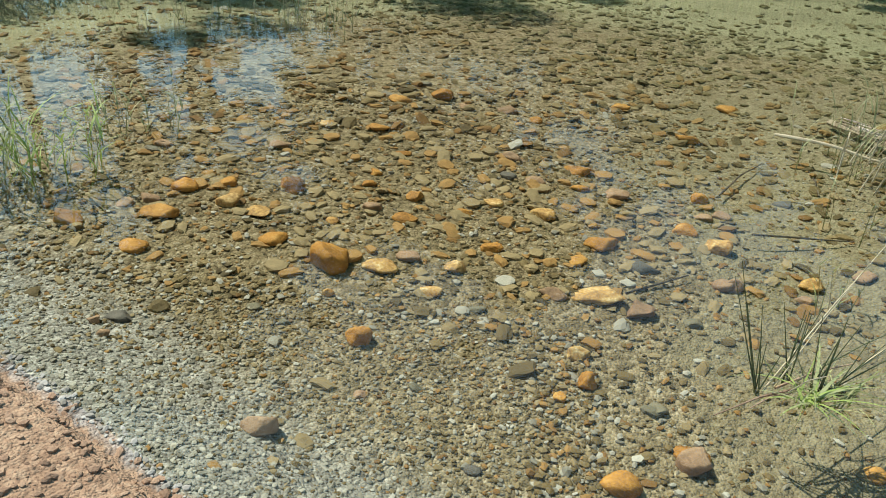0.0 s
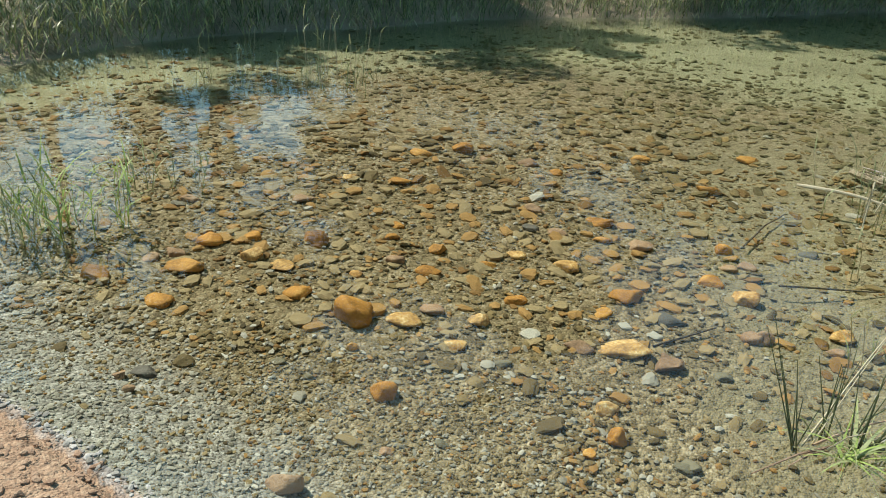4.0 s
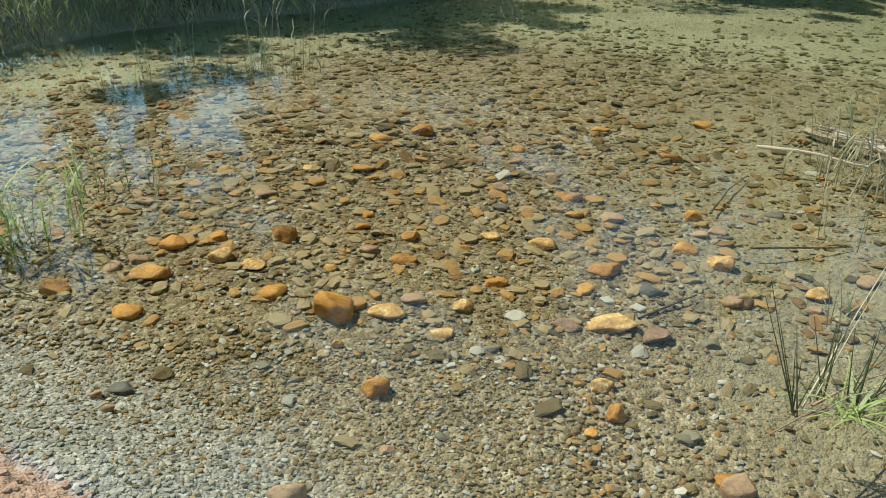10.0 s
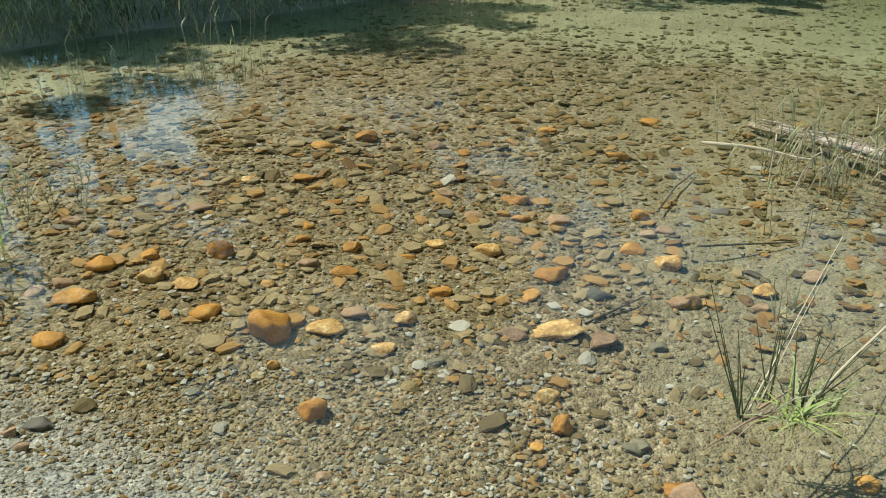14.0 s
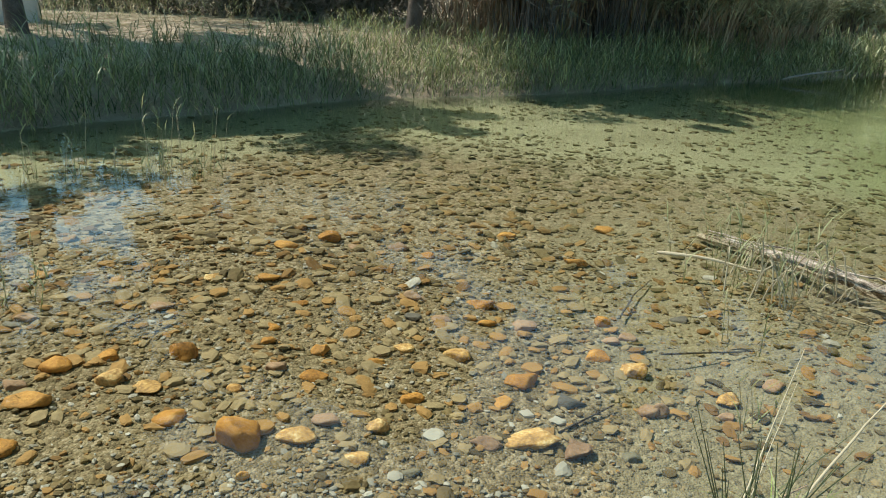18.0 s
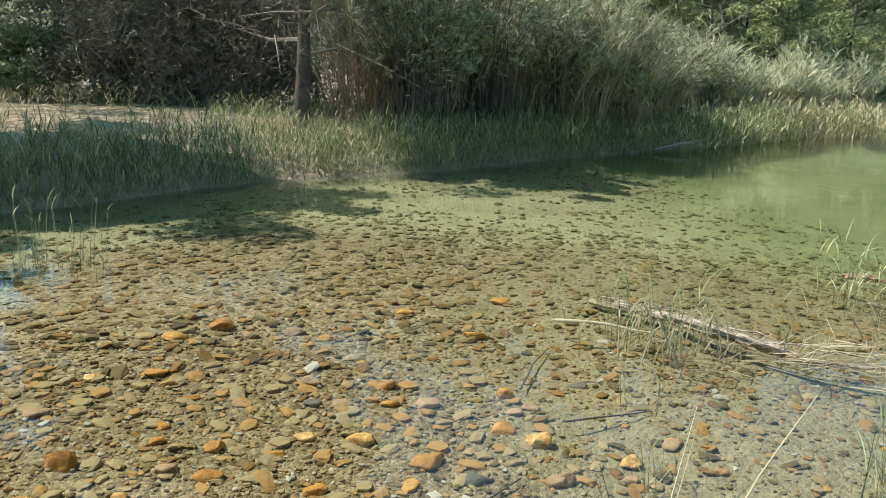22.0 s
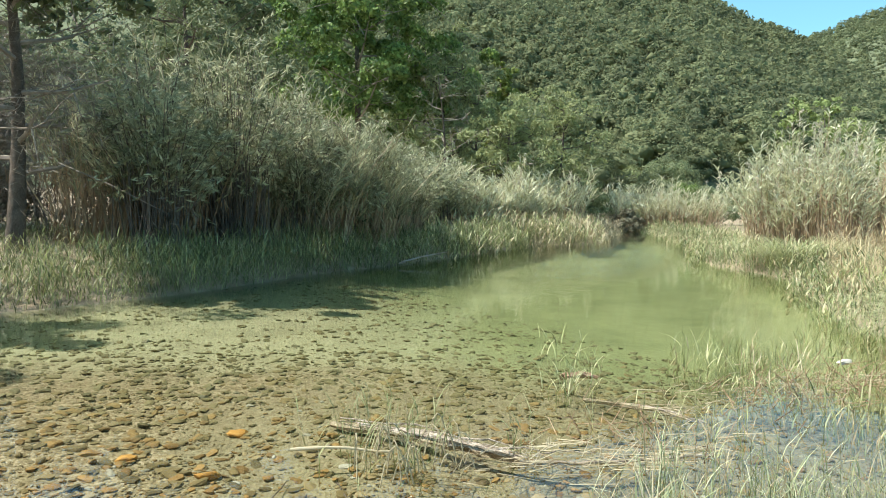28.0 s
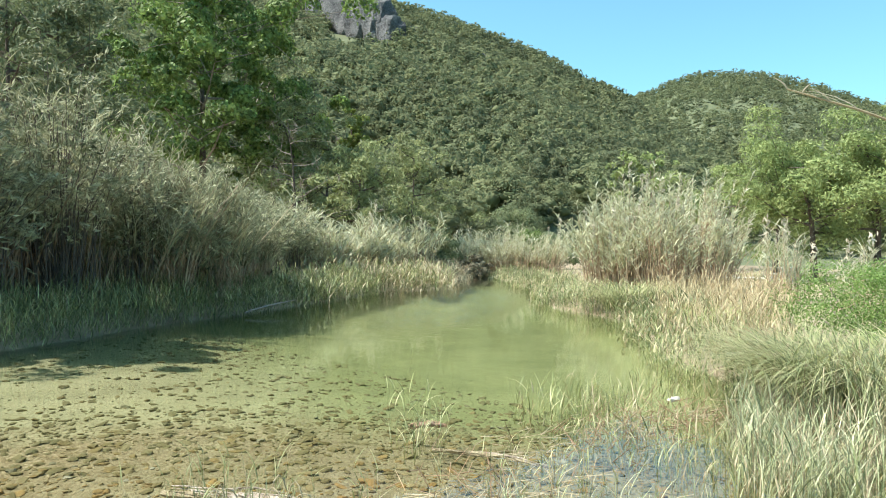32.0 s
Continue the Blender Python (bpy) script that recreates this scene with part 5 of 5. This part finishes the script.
def bed_stones():
    g = np.random.default_rng(77)
    mats = [M_PEBBLE, M_PEBBLE_O, M_PEBBLE_G]
    n = 52000
    x, y = g.uniform(-6, 9, n), 1.5 + 15 * g.uniform(0, 1, n) ** 1.25
    keep = g.uniform(0, 1, n) < bed_density(x, y) * (0.8 + 0.3 * wob(x, y, 1.5, 5.0))
    x, y = x[keep][:19000], y[keep][:19000]
    n = len(x)
    side = smooth01((x - 1.0 - 0.25 * np.maximum(y - 4, 0)) / 0.8) * smooth01((7.5 - y) / 2)
    size = (0.014 + 0.046 * g.uniform(0, 1, n) ** 3.6) * (1 - 0.05 * side) * np.interp(y, [3.0, 5.0], [0.82, 1.0])
    kind = np.where(g.uniform(0, 1, n) < 0.36 - 0.26 * (y < 2.9), 1, np.where(g.uniform(0, 1, n) < 0.03 + 0.05 * (y < 2.6), 2, 0))
    z = ground_z(x, y) + size * 0.10
    big = size > 0.033
    near = big & (np.abs(x + 0.2) < 1.7) & (np.abs(y - 4.0) < 1.0)
    near &= np.cumsum(near) <= 290
    protos = []
    for i in range(12):
        v, f = many_stones(np.zeros((1, 2)), np.zeros(1), np.array([1.0]), np.array([0.36]), g, ICO_V2, ICO_F2)
        protos.append([mesh_np("bed_stone", v, f, m) for m in mats])
    for i in np.flatnonzero(near):
        ob = new("bed_stone", protos[i % 12][kind[i]])
        ob.location, ob.scale, ob.rotation_euler = (x[i], y[i], z[i]), (size[i],) * 3, (0, 0, g.uniform(0, 6.28))
        ob.parent = ground
    for k in range(3):
        for some, vs, fs in ((big & ~near, ICO_V2, ICO_F2), (~big, ICO_V, ICO_F)):
            s = (kind == k) & some
            v, f = many_stones(np.stack([x[s], y[s]], 1), z[s], size[s], g.uniform(0.22, 0.45, s.sum()), g, vs, fs)
            tagged(new("river_stones", mesh_np("river_stones", v, f, mats[k])), "flat brown and ochre stones covering the river bed", "stones", kind="stuff")
    # finer gravel
    n = 42000
    x, y = g.uniform(-3.4, 3.0, n), 1.0 + 5.0 * g.uniform(0, 1, n) ** 1.5
    x[:12000], y[:12000] = g.uniform(-2.6, 0.6, 12000), g.uniform(1.3, 2.9, 12000)
    d, _ = shore_distance(x, y)
    sandy = smooth01((x - 0.8 - 0.25 * np.maximum(y - 4, 0)) / 0.8)
    keep = (d < -0.03) & (g.uniform(0, 1, n) < (1 - 0.7 * sandy))
    x, y = x[keep][:21000], y[keep][:21000]
    n = len(x)
    size = (0.007 + 0.015 * g.uniform(0, 1, n) ** 2.4) * np.where((x < 0.3) & (y < 2.8), 0.62, 1.0)
    # mostly grey pebbles near left, part of the sky sheen put into the colour
    kind = np.where(g.uniform(0, 1, n) < np.interp(y + 0.5 * x, [1.2, 2.2], [0.9, 0.22]), 2, np.where(g.uniform(0, 1, n) < 0.16, 1, 0))
    for k in range(3):
        s = kind == k
        v, f = many_stones(np.stack([x[s], y[s]], 1), ground_z(x[s], y[s]) + 0.25 * size[s], size[s], g.uniform(0.35, 0.75, s.sum()), g)
        tagged(new("gravel", mesh_np("gravel", v, f, mats[k])), "fine grey-brown gravel in clear shallow water", "gravel", kind="stuff")


def reed_plant(name, x, y, n, h, label, seed, spread=0.12, material=M_REED, dry=0.2, leaves=4, width=0.012, lean=0.3, leaf=0.24):
    """A single rooted reed plant: separate stems, each with its leaves."""
    g = np.random.default_rng(seed)
    ob = thing(name, on_ground(x, y, -0.02), label, "reeds")
    b = np.concatenate([g.normal(0, spread, (n, 2)), np.zeros((n, 1))], 1)
    a = np.arctan2(b[:, 1], b[:, 0]) + g.normal(0, 0.6, n)
    hh, le = h * g.uniform(0.55, 1.0, n), g.uniform(0.02, lean, n)
    tip = b + np.stack([hh * le * np.cos(a), hh * le * np.sin(a), hh], 1)
    bend = np.stack([-0.12 * hh * le * np.cos(a), -0.12 * hh * le * np.sin(a), 0 * hh], 1)
    k = int(n * dry)
    for i in range(n):
        j = slice(i, i + 1)
        part("stem", tubes(b[j], tip[j], np.full(1, 0.0032), np.full(1, 0.0012), 4, bend[j]), M_STRAW if i < k else material, ob, "dry straw-coloured stem" if i < k else "")
    t = np.tile(np.linspace(0.2, 0.95, leaves), n)
    lb = np.repeat(b, leaves, 0) * (1 - t[:, None]) + np.repeat(tip, leaves, 0) * t[:, None]
    m = len(lb)
    part("foliage", blades(lb, g.uniform(0, 6.28, m), g.uniform(0.2, 0.8, m), h * leaf * g.uniform(0.6, 1.3, m), width * g.uniform(0.7, 1.3, m), g.uniform(0.1, 0.9, m), 4), material, ob, kind="stuff")
    return ob


# near plants
reed_plant("reed_plant", -2.55, 3.62, 26, 0.42, "green reed clump in the shallows", 601, 0.14, M_SEDGE, leaf=0.45)
reed_plant("reed_plant", -2.85, 3.5, 18, 0.42, "green reed clump in the shallows", 602, 0.13, M_REED, leaf=0.45)
reed_plant("reed_plant", -2.4, 4.2, 8, 0.4, "few thin reeds in the water", 603, 0.12)
reed_plant("reed_plant", -2.25, 4.5, 9, 0.42, "few thin reeds in the water", 604, 0.12)
for _i, (_x, _y, _n, _h) in enumerate([(-3.46, 6.9, 9, 0.35), (-3.1, 7.4, 7, 0.4), (-2.6, 7.5, 8, 0.4), (-2.2, 7.75, 8, 0.8), (-1.9, 7.85, 9, 0.75), (-2.0, 7.5, 12, 0.35), (-1.75, 7.7, 5, 0.8), (-3.3, 7.6, 3, 0.75), (-2.9, 7.8, 3, 0.6)]):
    reed_plant("reed_plant", _x, _y, _n, _h, "sparse dry-tipped reeds standing in the water", 610 + _i, 0.14, dry=0.6, leaves=2, width=0.011, lean=0.15)
for _i, (_x, _y, _n, _h) in enumerate([(2.4, 4.85, 9, 0.5), (2.65, 4.7, 8, 0.6), (2.95, 4.75, 9, 0.6), (2.3, 4.2, 4, 0.3), (3.2, 4.8, 5, 0.5), (2.9, 5.4, 8, 0.5), (2.55, 5.3, 6, 0.45), (3.5, 4.4, 8, 0.5), (1.9, 3.4, 5, 0.35)]):
    reed_plant("reed_plant", _x, _y, _n, _h, "thin green and dry reeds beside the driftwood", 630 + _i, 0.12, dry=0.4, leaves=3, width=0.010, lean=0.25, leaf=0.34)


for _i, (_x, _y, _n, _h) in enumerate([(5.1, 5.65, 9, 0.8), (5.4, 5.65, 8, 0.7), (4.85, 5.45, 5, 0.6)]):
    reed_plant("reed_plant", _x, _y, _n, _h, "tall pale green reeds in open water", 670 + _i, 0.09, M_REEDB, dry=0.2, leaves=4, width=0.012, lean=0.2, leaf=0.27)


def waterside_sedge():
    """The rush plant near the bank: three sheaves of dark rushes, broad arching leaves, red runners and long dry stems."""
    g = np.random.default_rng(650)
    ob = thing("sedge_plant", (1.2, 2.25, WATER - 0.04), "sedge with dark upright rushes and bright arching leaves", "plant")
    for cx, cy, k, h, lx, fan in ((-0.08, 0.02, 4, 0.54, -0.30, 0.05), (-0.06, 0.03, 3, 0.28, -0.02, 0.16), (0.07, 0.13, 6, 0.36, 0.02, 0.22), (0.16, 0.09, 6, 0.34, 0.12, 0.30), (0.22, 0.08, 4, 0.30, 0.75, 0.25)):
        for i in range(k):
            c = np.array([[cx + g.normal(0, 0.014), cy + g.normal(0, 0.014), 0.0]])
            hh = h * g.uniform(0.7, 1.05)
            e = c + np.array([[hh * (lx + g.normal(0, fan)), hh * g.normal(0.06, 0.08), hh]])
            part("rush", tubes(c, e, np.full(1, 0.0034), np.full(1, 0.0013), 5), M_RUSH, ob, "dark green upright rush")
    n = 22
    b = np.concatenate([g.normal(0, 0.025, (n, 2)), np.zeros((n, 1))], 1) + np.array([0.10, -0.03, 0.03])
    az = np.concatenate([np.linspace(-3.3, 0.5, 15), g.uniform(0.3, 2.6, 7)]) + g.normal(0, 0.15, n)
    for i in range(n):
        part("leaf", blades(b[i:i + 1], az[i:i + 1], g.uniform(0.7, 1.7, 1), g.uniform(0.07, 0.15, 1), g.uniform(0.010, 0.018, 1), g.uniform(0.9, 1.9, 1), 6, az[i:i + 1] + 1.57 + g.normal(0, 0.5, 1)), M_REEDB if i % 3 == 0 else M_SEDGE, ob, "bright yellow-green arching leaf")
    n = 60
    b = np.concatenate([g.normal(0, 0.05, (n, 2)), np.zeros((n, 1))], 1) + np.array([0.16, 0.04, 0.0])
    part("foliage", blades(b, g.uniform(0, 6.28, n), g.uniform(0.3, 1.1, n), g.uniform(0.08, 0.18, n), g.uniform(0.005, 0.010, n), g.uniform(0.4, 1.6, n), 5), M_BANKG, ob, kind="stuff")
    for p0, p1, r, m in (((-0.05, 0.02), (0.7, 0.9, 0.30), 0.0045, M_STRAW), ((0.0, 0.05), (0.42, 0.5, 0.36), 0.003, M_STRAW), ((0.04, 0.02), (0.03, -0.22, 0.30), 0.003, M_PLUME), ((0.10, 0.06), (-0.28, -0.18, 0.05), 0.006, M_PINK),
                         ((0.0, 0.04), (0.34, 0.2, 0.07), 0.006, M_PINK), ((0.05, 0.02), (-0.14, -0.12, 0.05), 0.005, M_PINK), ((0.1, 0.1), (0.62, 0.35, 0.22), 0.003, M_RUSH)):
        part("dry_stem", tubes(np.array([[*p0, 0.03]]), np.array([p1]), np.array([r]), np.array([r * 0.4]), 5, np.array([[0, 0, 0.02]])), m, ob, "long dry stem")


waterside_sedge()


def driftwood(name, pts, r0, r1, label, seed, mat=M_LOG, rough=0.3, category="driftwood", fibres=0):
    g = np.random.default_rng(seed)
    q = []
    for i in range(len(pts) - 1):
        for t in np.linspace(0, 1, 5, endpoint=False):
            q.append(np.array(pts[i]) * (1 - t) + np.array(pts[i + 1]) * t + np.append(g.normal(0, r0 * 0.4, 2), g.normal(0, r0 * 0.2)))
    q.append(np.array(pts[-1], float))
    q = np.array(q)
    v, f = path_tube(q - q[0], np.interp(np.linspace(0, 1, len(q)), [0, 0.1, 1], [r0 * 0.7, r0, r1]), 9, rough, seed)
    if fibres:
        # split strands along the weathered side
        n = fibres
        t0 = g.uniform(0, 0.85, n)
        t1 = np.clip(t0 + g.uniform(0.08, 0.3, n), 0, 1)
        line = lambda t: np.stack([np.interp(t, np.linspace(0, 1, len(q)), (q - q[0])[:, k]) for k in range(3)], 1)
        off = g.normal(0, r0 * 0.6, (n, 3)) + np.array([0, 0, r0 * 0.75])
        v2, f2 = tubes(line(t0) + off, line(t1) + off + g.normal(0, r0 * 0.25, (n, 3)), np.full(n, r0 * 0.16), np.full(n, r0 * 0.06), 4)
        v, f = joined([(v, f), (v2, f2)])
    ob = new(name, mesh_np(name, v, f, mat))
    ob.location = q[0]
    return tagged(ob, label, category)


driftwood("log", [(2.62, 5.85, 0.05), (2.95, 5.25, 0.085), (3.2, 4.66, 0.095), (3.5, 4.15, 0.075)], 0.031, 0.026, "weathered grey log lying in the shallows", 701, fibres=46)
driftwood("log", [(2.93, 5.2, 0.135), (3.15, 4.7, 0.145), (3.35, 4.3, 0.125)], 0.018, 0.010, "split weathered wood on top of the log", 702, fibres=20)
driftwood("log", [(3.35, 4.24, 0.07), (3.8, 3.92, 0.10), (4.7, 3.6, 0.10)], 0.015, 0.008, "long pale branch floating at the reeds", 703, fibres=18)
driftwood("log", [(5.05, 5.35, 0.06), (5.35, 4.6, 0.085), (5.4, 4.2, 0.07)], 0.02, 0.016, "weathered log among the reeds", 704, fibres=22)
for _i, (_x, _y, _l, _a) in enumerate([(2.95, 5.45, 0.5, -0.9), (3.05, 5.2, 0.6, -1.1), (3.25, 4.85, 0.5, -1.0), (3.35, 4.5, 0.4, -0.7), (3.5, 4.25, 0.45, -0.4), (3.1, 5.0, 0.35, -1.4)]):
    driftwood("wood_splinter", [(_x, _y, 0.11), (_x + _l * 0.5 * math.cos(_a), _y + _l * 0.5 * math.sin(_a), 0.135), (_x + _l * math.cos(_a), _y + _l * math.sin(_a), 0.105)], 0.007, 0.003, "pale split strip of wood on the log", 760 + _i)
driftwood("stick", [(2.02, 5.25, 0.11), (2.3, 5.05, 0.14), (2.62, 4.82, 0.12)], 0.014, 0.008, "bleached dry stick lying across the reeds", 705, M_STRAW, 0.05)
driftwood("stick", [(1.6, 4.0, -0.10), (2.2, 4.03, -0.10)], 0.007, 0.004, "thin dark twig under water", 706, M_BARK, 0.05)
driftwood("stick", [(0.79, 3.28, -0.15), (1.15, 3.51, -0.14)], 0.007, 0.004, "thin dark twig under water", 707, M_BARK, 0.05)
driftwood("stick", [(2.2, 5.35, -0.08), (2.26, 5.0, -0.07), (2.19, 4.63, -0.08)], 0.008, 0.005, "dark curved branch under water", 708, M_BARK, 0.05)
driftwood("stick", [(1.53, 4.54, -0.1), (1.75, 4.9, -0.09), (1.96, 5.15, -0.08)], 0.007, 0.004, "dark curved branch under water", 709, M_BARK, 0.05)
driftwood("fallen_cane", [(1.5, 2.4, 0.1), (1.95, 2.72, 0.22), (2.6, 3.15, 0.36)], 0.006, 0.003, "long dry cane stem leaning over the water", 710, M_STRAW, 0.03)
driftwood("floating_wood", [(5.42, 6.1, 0.08), (5.58, 5.95, 0.12), (5.75, 5.85, 0.09)], 0.035, 0.02, "short rusty brown piece of floating wood", 711, M_PINK)
driftwood("stick", [(19.4, 24.6, 0.12), (20.6, 25.1, 0.16), (21.9, 25.3, 0.12)], 0.05, 0.03, "pale drift branch at the foot of the reeds", 712, M_STRAW)
driftwood("stick", [(27.9, 22.2, 0.34), (28.8, 22.6, 0.52), (29.7, 22.9, 0.5)], 0.09, 0.05, "bleached branch stranded on the far bank", 714, M_PLUME)
driftwood("stick", [(10.4, 18.3, 0.2), (11.4, 18.75, 0.32), (12.6, 19.2, 0.42)], 0.03, 0.015, "pale dead branch over the water", 713, M_TWIG)


def reed_litter():
    """Dry fallen stems matted at the foot of the reeds."""
    g = np.random.default_rng(741)
    chunks = []
    for cx, cy, sx, sy, n in ((6.0, 4.7, 0.5, 0.25, 45), (7.2, 4.5, 0.7, 0.35, 90), (8.2, 4.0, 0.6, 0.5, 70), (4.2, 3.8, 0.5, 0.12, 120), (3.5, 4.2, 0.3, 0.12, 70), (7.6, 2.6, 0.8, 0.6, 60)):
        p = np.stack([cx + g.normal(0, sx, n), cy + g.normal(0, sy, n), WATER + g.uniform(0.0, 0.07, n)], 1)
        a, ln = g.uniform(-0.9, 0.9, n), g.uniform(0.08, 0.35, n)
        chunks.append(tubes(p, p + np.stack([np.cos(a) * ln, np.sin(a) * ln, g.normal(0, 0.03, n)], 1), np.full(n, 0.004), np.full(n, 0.002), 3))
    v, f = joined(chunks)
    tagged(new("reed_litter", mesh_np("reed_litter", v, f, M_STRAW)), "matted dry reed stems lying on the water", "litter", kind="stuff")


reed_litter()


def path_litter():
    """Dry stems strewn over the trodden path on the far bank."""
    g = np.random.default_rng(747)
    p = scatter(g, 2400, lambda x, y: _strip(2.2, 9.5)(x, y) & (x < -0.5), (-10, 8, 0, 22))
    n = len(p)
    a, ln = g.normal(0.1, 0.5, n), g.uniform(0.15, 0.6, n)
    q = p + np.stack([np.cos(a) * ln, np.sin(a) * ln], 1)
    p0 = np.stack([p[:, 0], p[:, 1], ground_z(p[:, 0], p[:, 1]) + g.uniform(0.005, 0.05, n)], 1)
    p1 = np.stack([q[:, 0], q[:, 1], ground_z(q[:, 0], q[:, 1]) + g.uniform(0.005, 0.06, n)], 1)
    tagged(new("path_litter", mesh_np("path_litter", *tubes(p0, p1, np.full(n, 0.008), np.full(n, 0.004), 4), M_STRAW)), "dry stems strewn over the bank path", "litter", kind="stuff")


path_litter()


def dead_reed_stubs():
    """Brown broken reed stems standing and lying at the foot of the reeds."""
    g = np.random.default_rng(745)
    n = 260
    p = np.stack([g.choice([6.4, 7.1, 7.7, 8.4, 4.6], n) + g.normal(0, 0.35, n), g.choice([4.3, 4.6, 4.0], n) + g.normal(0, 0.3, n), np.full(n, WATER - 0.03)], 1)
    a, ln = g.uniform(0, 6.28, n), g.uniform(0.1, 0.42, n)
    up = g.uniform(0.05, 0.6, n)
    v, f = tubes(p, p + np.stack([np.cos(a) * ln * (1 - up), np.sin(a) * ln * (1 - up), ln * up + 0.03], 1), np.full(n, 0.005), np.full(n, 0.0025), 4)
    tagged(new("dead_reeds", mesh_np("dead_reeds", v, f, M_DEADLEAF)), "broken brown reed stems among the green reeds", "reeds", kind="stuff")


dead_reed_stubs()
_g2 = np.random.default_rng(752)
_v = ICO_V2 * _g2.uniform(0.55, 1.3, (len(ICO_V2), 1)) * np.array([0.13, 0.05, 0.035])
_ob = new("plastic_scrap", mesh_np("plastic_scrap", _v, ICO_F2, M_CONC))
_ob.location = (8.7, 4.8, WATER + 0.06)
tagged(_ob, "crumpled white plastic scrap caught in the reeds", "litter")


def arch_stems():
    g = np.random.default_rng(720)
    for i in range(18):
        x, y = 2.2 + 1.0 * g.uniform(), 4.2 + 0.8 * g.uniform()
        a, r, h = g.uniform(0, 6.28), g.uniform(0.05, 0.17), g.uniform(0.1, 0.3)
        pts = [(x + r * math.cos(a) * u, y + r * math.sin(a) * u, 0.08 + h * (1 - u * u)) for u in np.linspace(-1, 1, 7)]
        v, f = path_tube(np.array(pts) - np.array(pts[0]), [0.005] * 7, 5, 0.05, i)
        ob = new("bent_reed", mesh_np("bent_reed", v, f, M_STRAW))
        ob.location = pts[0]
        tagged(ob, "dry reed stem bent over into the water", "reeds", "bent reed stems")


arch_stems()


def overhanging_cane():
    """A dry cane leaning in from the near bank."""
    ob = thing("leaning_cane", on_ground(6.0, -0.5, -0.02), "dry cane arching out over the bank", "reeds")
    z0 = ob.location.z
    pts = np.array([(0, 0, 0), (0.1, 0.35, 0.9), (-0.02, 0.95, 1.9), (-0.38, 1.58, 2.32), (-0.93, 2.18, 2.61), (-1.27, 2.47, 2.72)])
    part("stem", path_tube(pts, [0.014, 0.013, 0.012, 0.010, 0.008, 0.004], 6), M_STRAW, ob)
    g = np.random.default_rng(731)
    t = np.linspace(0.55, 1, 12)
    b = np.stack([np.interp(t * 5, range(6), pts[:, k]) for k in range(3)], 1)
    part("foliage", blades(b, g.uniform(1.5, 4.5, 12), g.uniform(0.6, 1.6, 12), g.uniform(0.08, 0.2, 12), np.full(12, 0.014), g.uniform(0.5, 1.4, 12), 4), M_PLUME, ob, "withered pale leaves")


overhanging_cane()


# far-bank details: concrete block, picnic table, path
def boxed(w, d, h, r=0.02):
    bm = bmesh.new()
    bmesh.ops.create_cube(bm, size=1)
    bmesh.ops.scale(bm, vec=(w, d, h), verts=bm.verts)
    bmesh.ops.bevel(bm, geom=bm.edges[:], offset=r, segments=2, affect='EDGES')
    bmesh.ops.triangulate(bm, faces=bm.faces[:])
    bm.verts.index_update()
    v, f = np.array([q.co[:] for q in bm.verts]), np.array([[q.index for q in p.verts] for p in bm.faces])
    bm.free()
    return v, f


_x, _y = at(-23.4, 17.0)
_ob = new("concrete_block", mesh_np("concrete_block", *boxed(0.95, 0.6, 0.9, 0.04), M_CONC))
_ob.location, _ob.rotation_euler = on_ground(_x, _y, 0.35), (0, 0, 0.3)
tagged(_ob, "pale weathered concrete block beside the path", "block")

_x, _y = at(69.2, 43.0)
_t = thing("picnic_table", on_ground(_x, _y), "pale stone picnic table under the pines", "table", turn=0.5)
for _nm, _s, _p in (("tabletop", (1.7, 0.8, 0.08), (0, 0, 0.76)), ("leg", (0.14, 0.6, 0.74), (-0.6, 0, 0.36)), ("leg", (0.14, 0.6, 0.74), (0.6, 0, 0.36)), ("bench", (1.7, 0.3, 0.07), (0, -0.75, 0.45)), ("bench", (1.7, 0.3, 0.07), (0, 0.75, 0.45)),
                   ("bench_leg", (0.14, 0.24, 0.44), (-0.6, -0.75, 0.21)), ("bench_leg", (0.14, 0.24, 0.44), (0.6, -0.75, 0.21)), ("bench_leg", (0.14, 0.24, 0.44), (-0.6, 0.75, 0.21)), ("bench_leg", (0.14, 0.24, 0.44), (0.6, 0.75, 0.21))):
    _v, _f = boxed(*_s, 0.015)
    part(_nm, (_v + np.array(_p), _f), M_CONC, _t)

_az = np.radians(np.linspace(62, 80, 30))
_v = np.concatenate([np.stack([r * np.sin(_az), r * np.cos(_az), ground_z(r * np.sin(_az), r * np.cos(_az)) + 0.06], 1) for r in (46.0, 50.0)])
_f = np.array([[i, i + 1, 31 + i, 30 + i] for i in range(29)])
tagged(new("path", mesh_np("path", _v, _f, M_CONC)), "pale gravel path through the picnic place", "path", kind="structure")

def earth_clods():
    """Crumbs and clods of red earth on the near bank and along its broken edge."""
    g = np.random.default_rng(91)
    p = scatter(g, 3800, lambda x, y: (shore_distance(x, y)[0] > -0.05) & (shore_distance(x, y)[0] < 0.9) & (x < 0.2), (-3.0, 0.7, 0.2, 2.5))
    size = 0.003 + 0.016 * g.uniform(0, 1, len(p)) ** 4
    v, f = many_stones(p, ground_z(p[:, 0], p[:, 1]) + 0.2 * size, size, g.uniform(0.4, 0.8, len(p)), g)
    tagged(new("earth_clods", mesh_np("earth_clods", v, f, M_RED)), "crumbly red-brown earth on the near bank", "soil", kind="stuff")


earth_clods()
bed_stones()
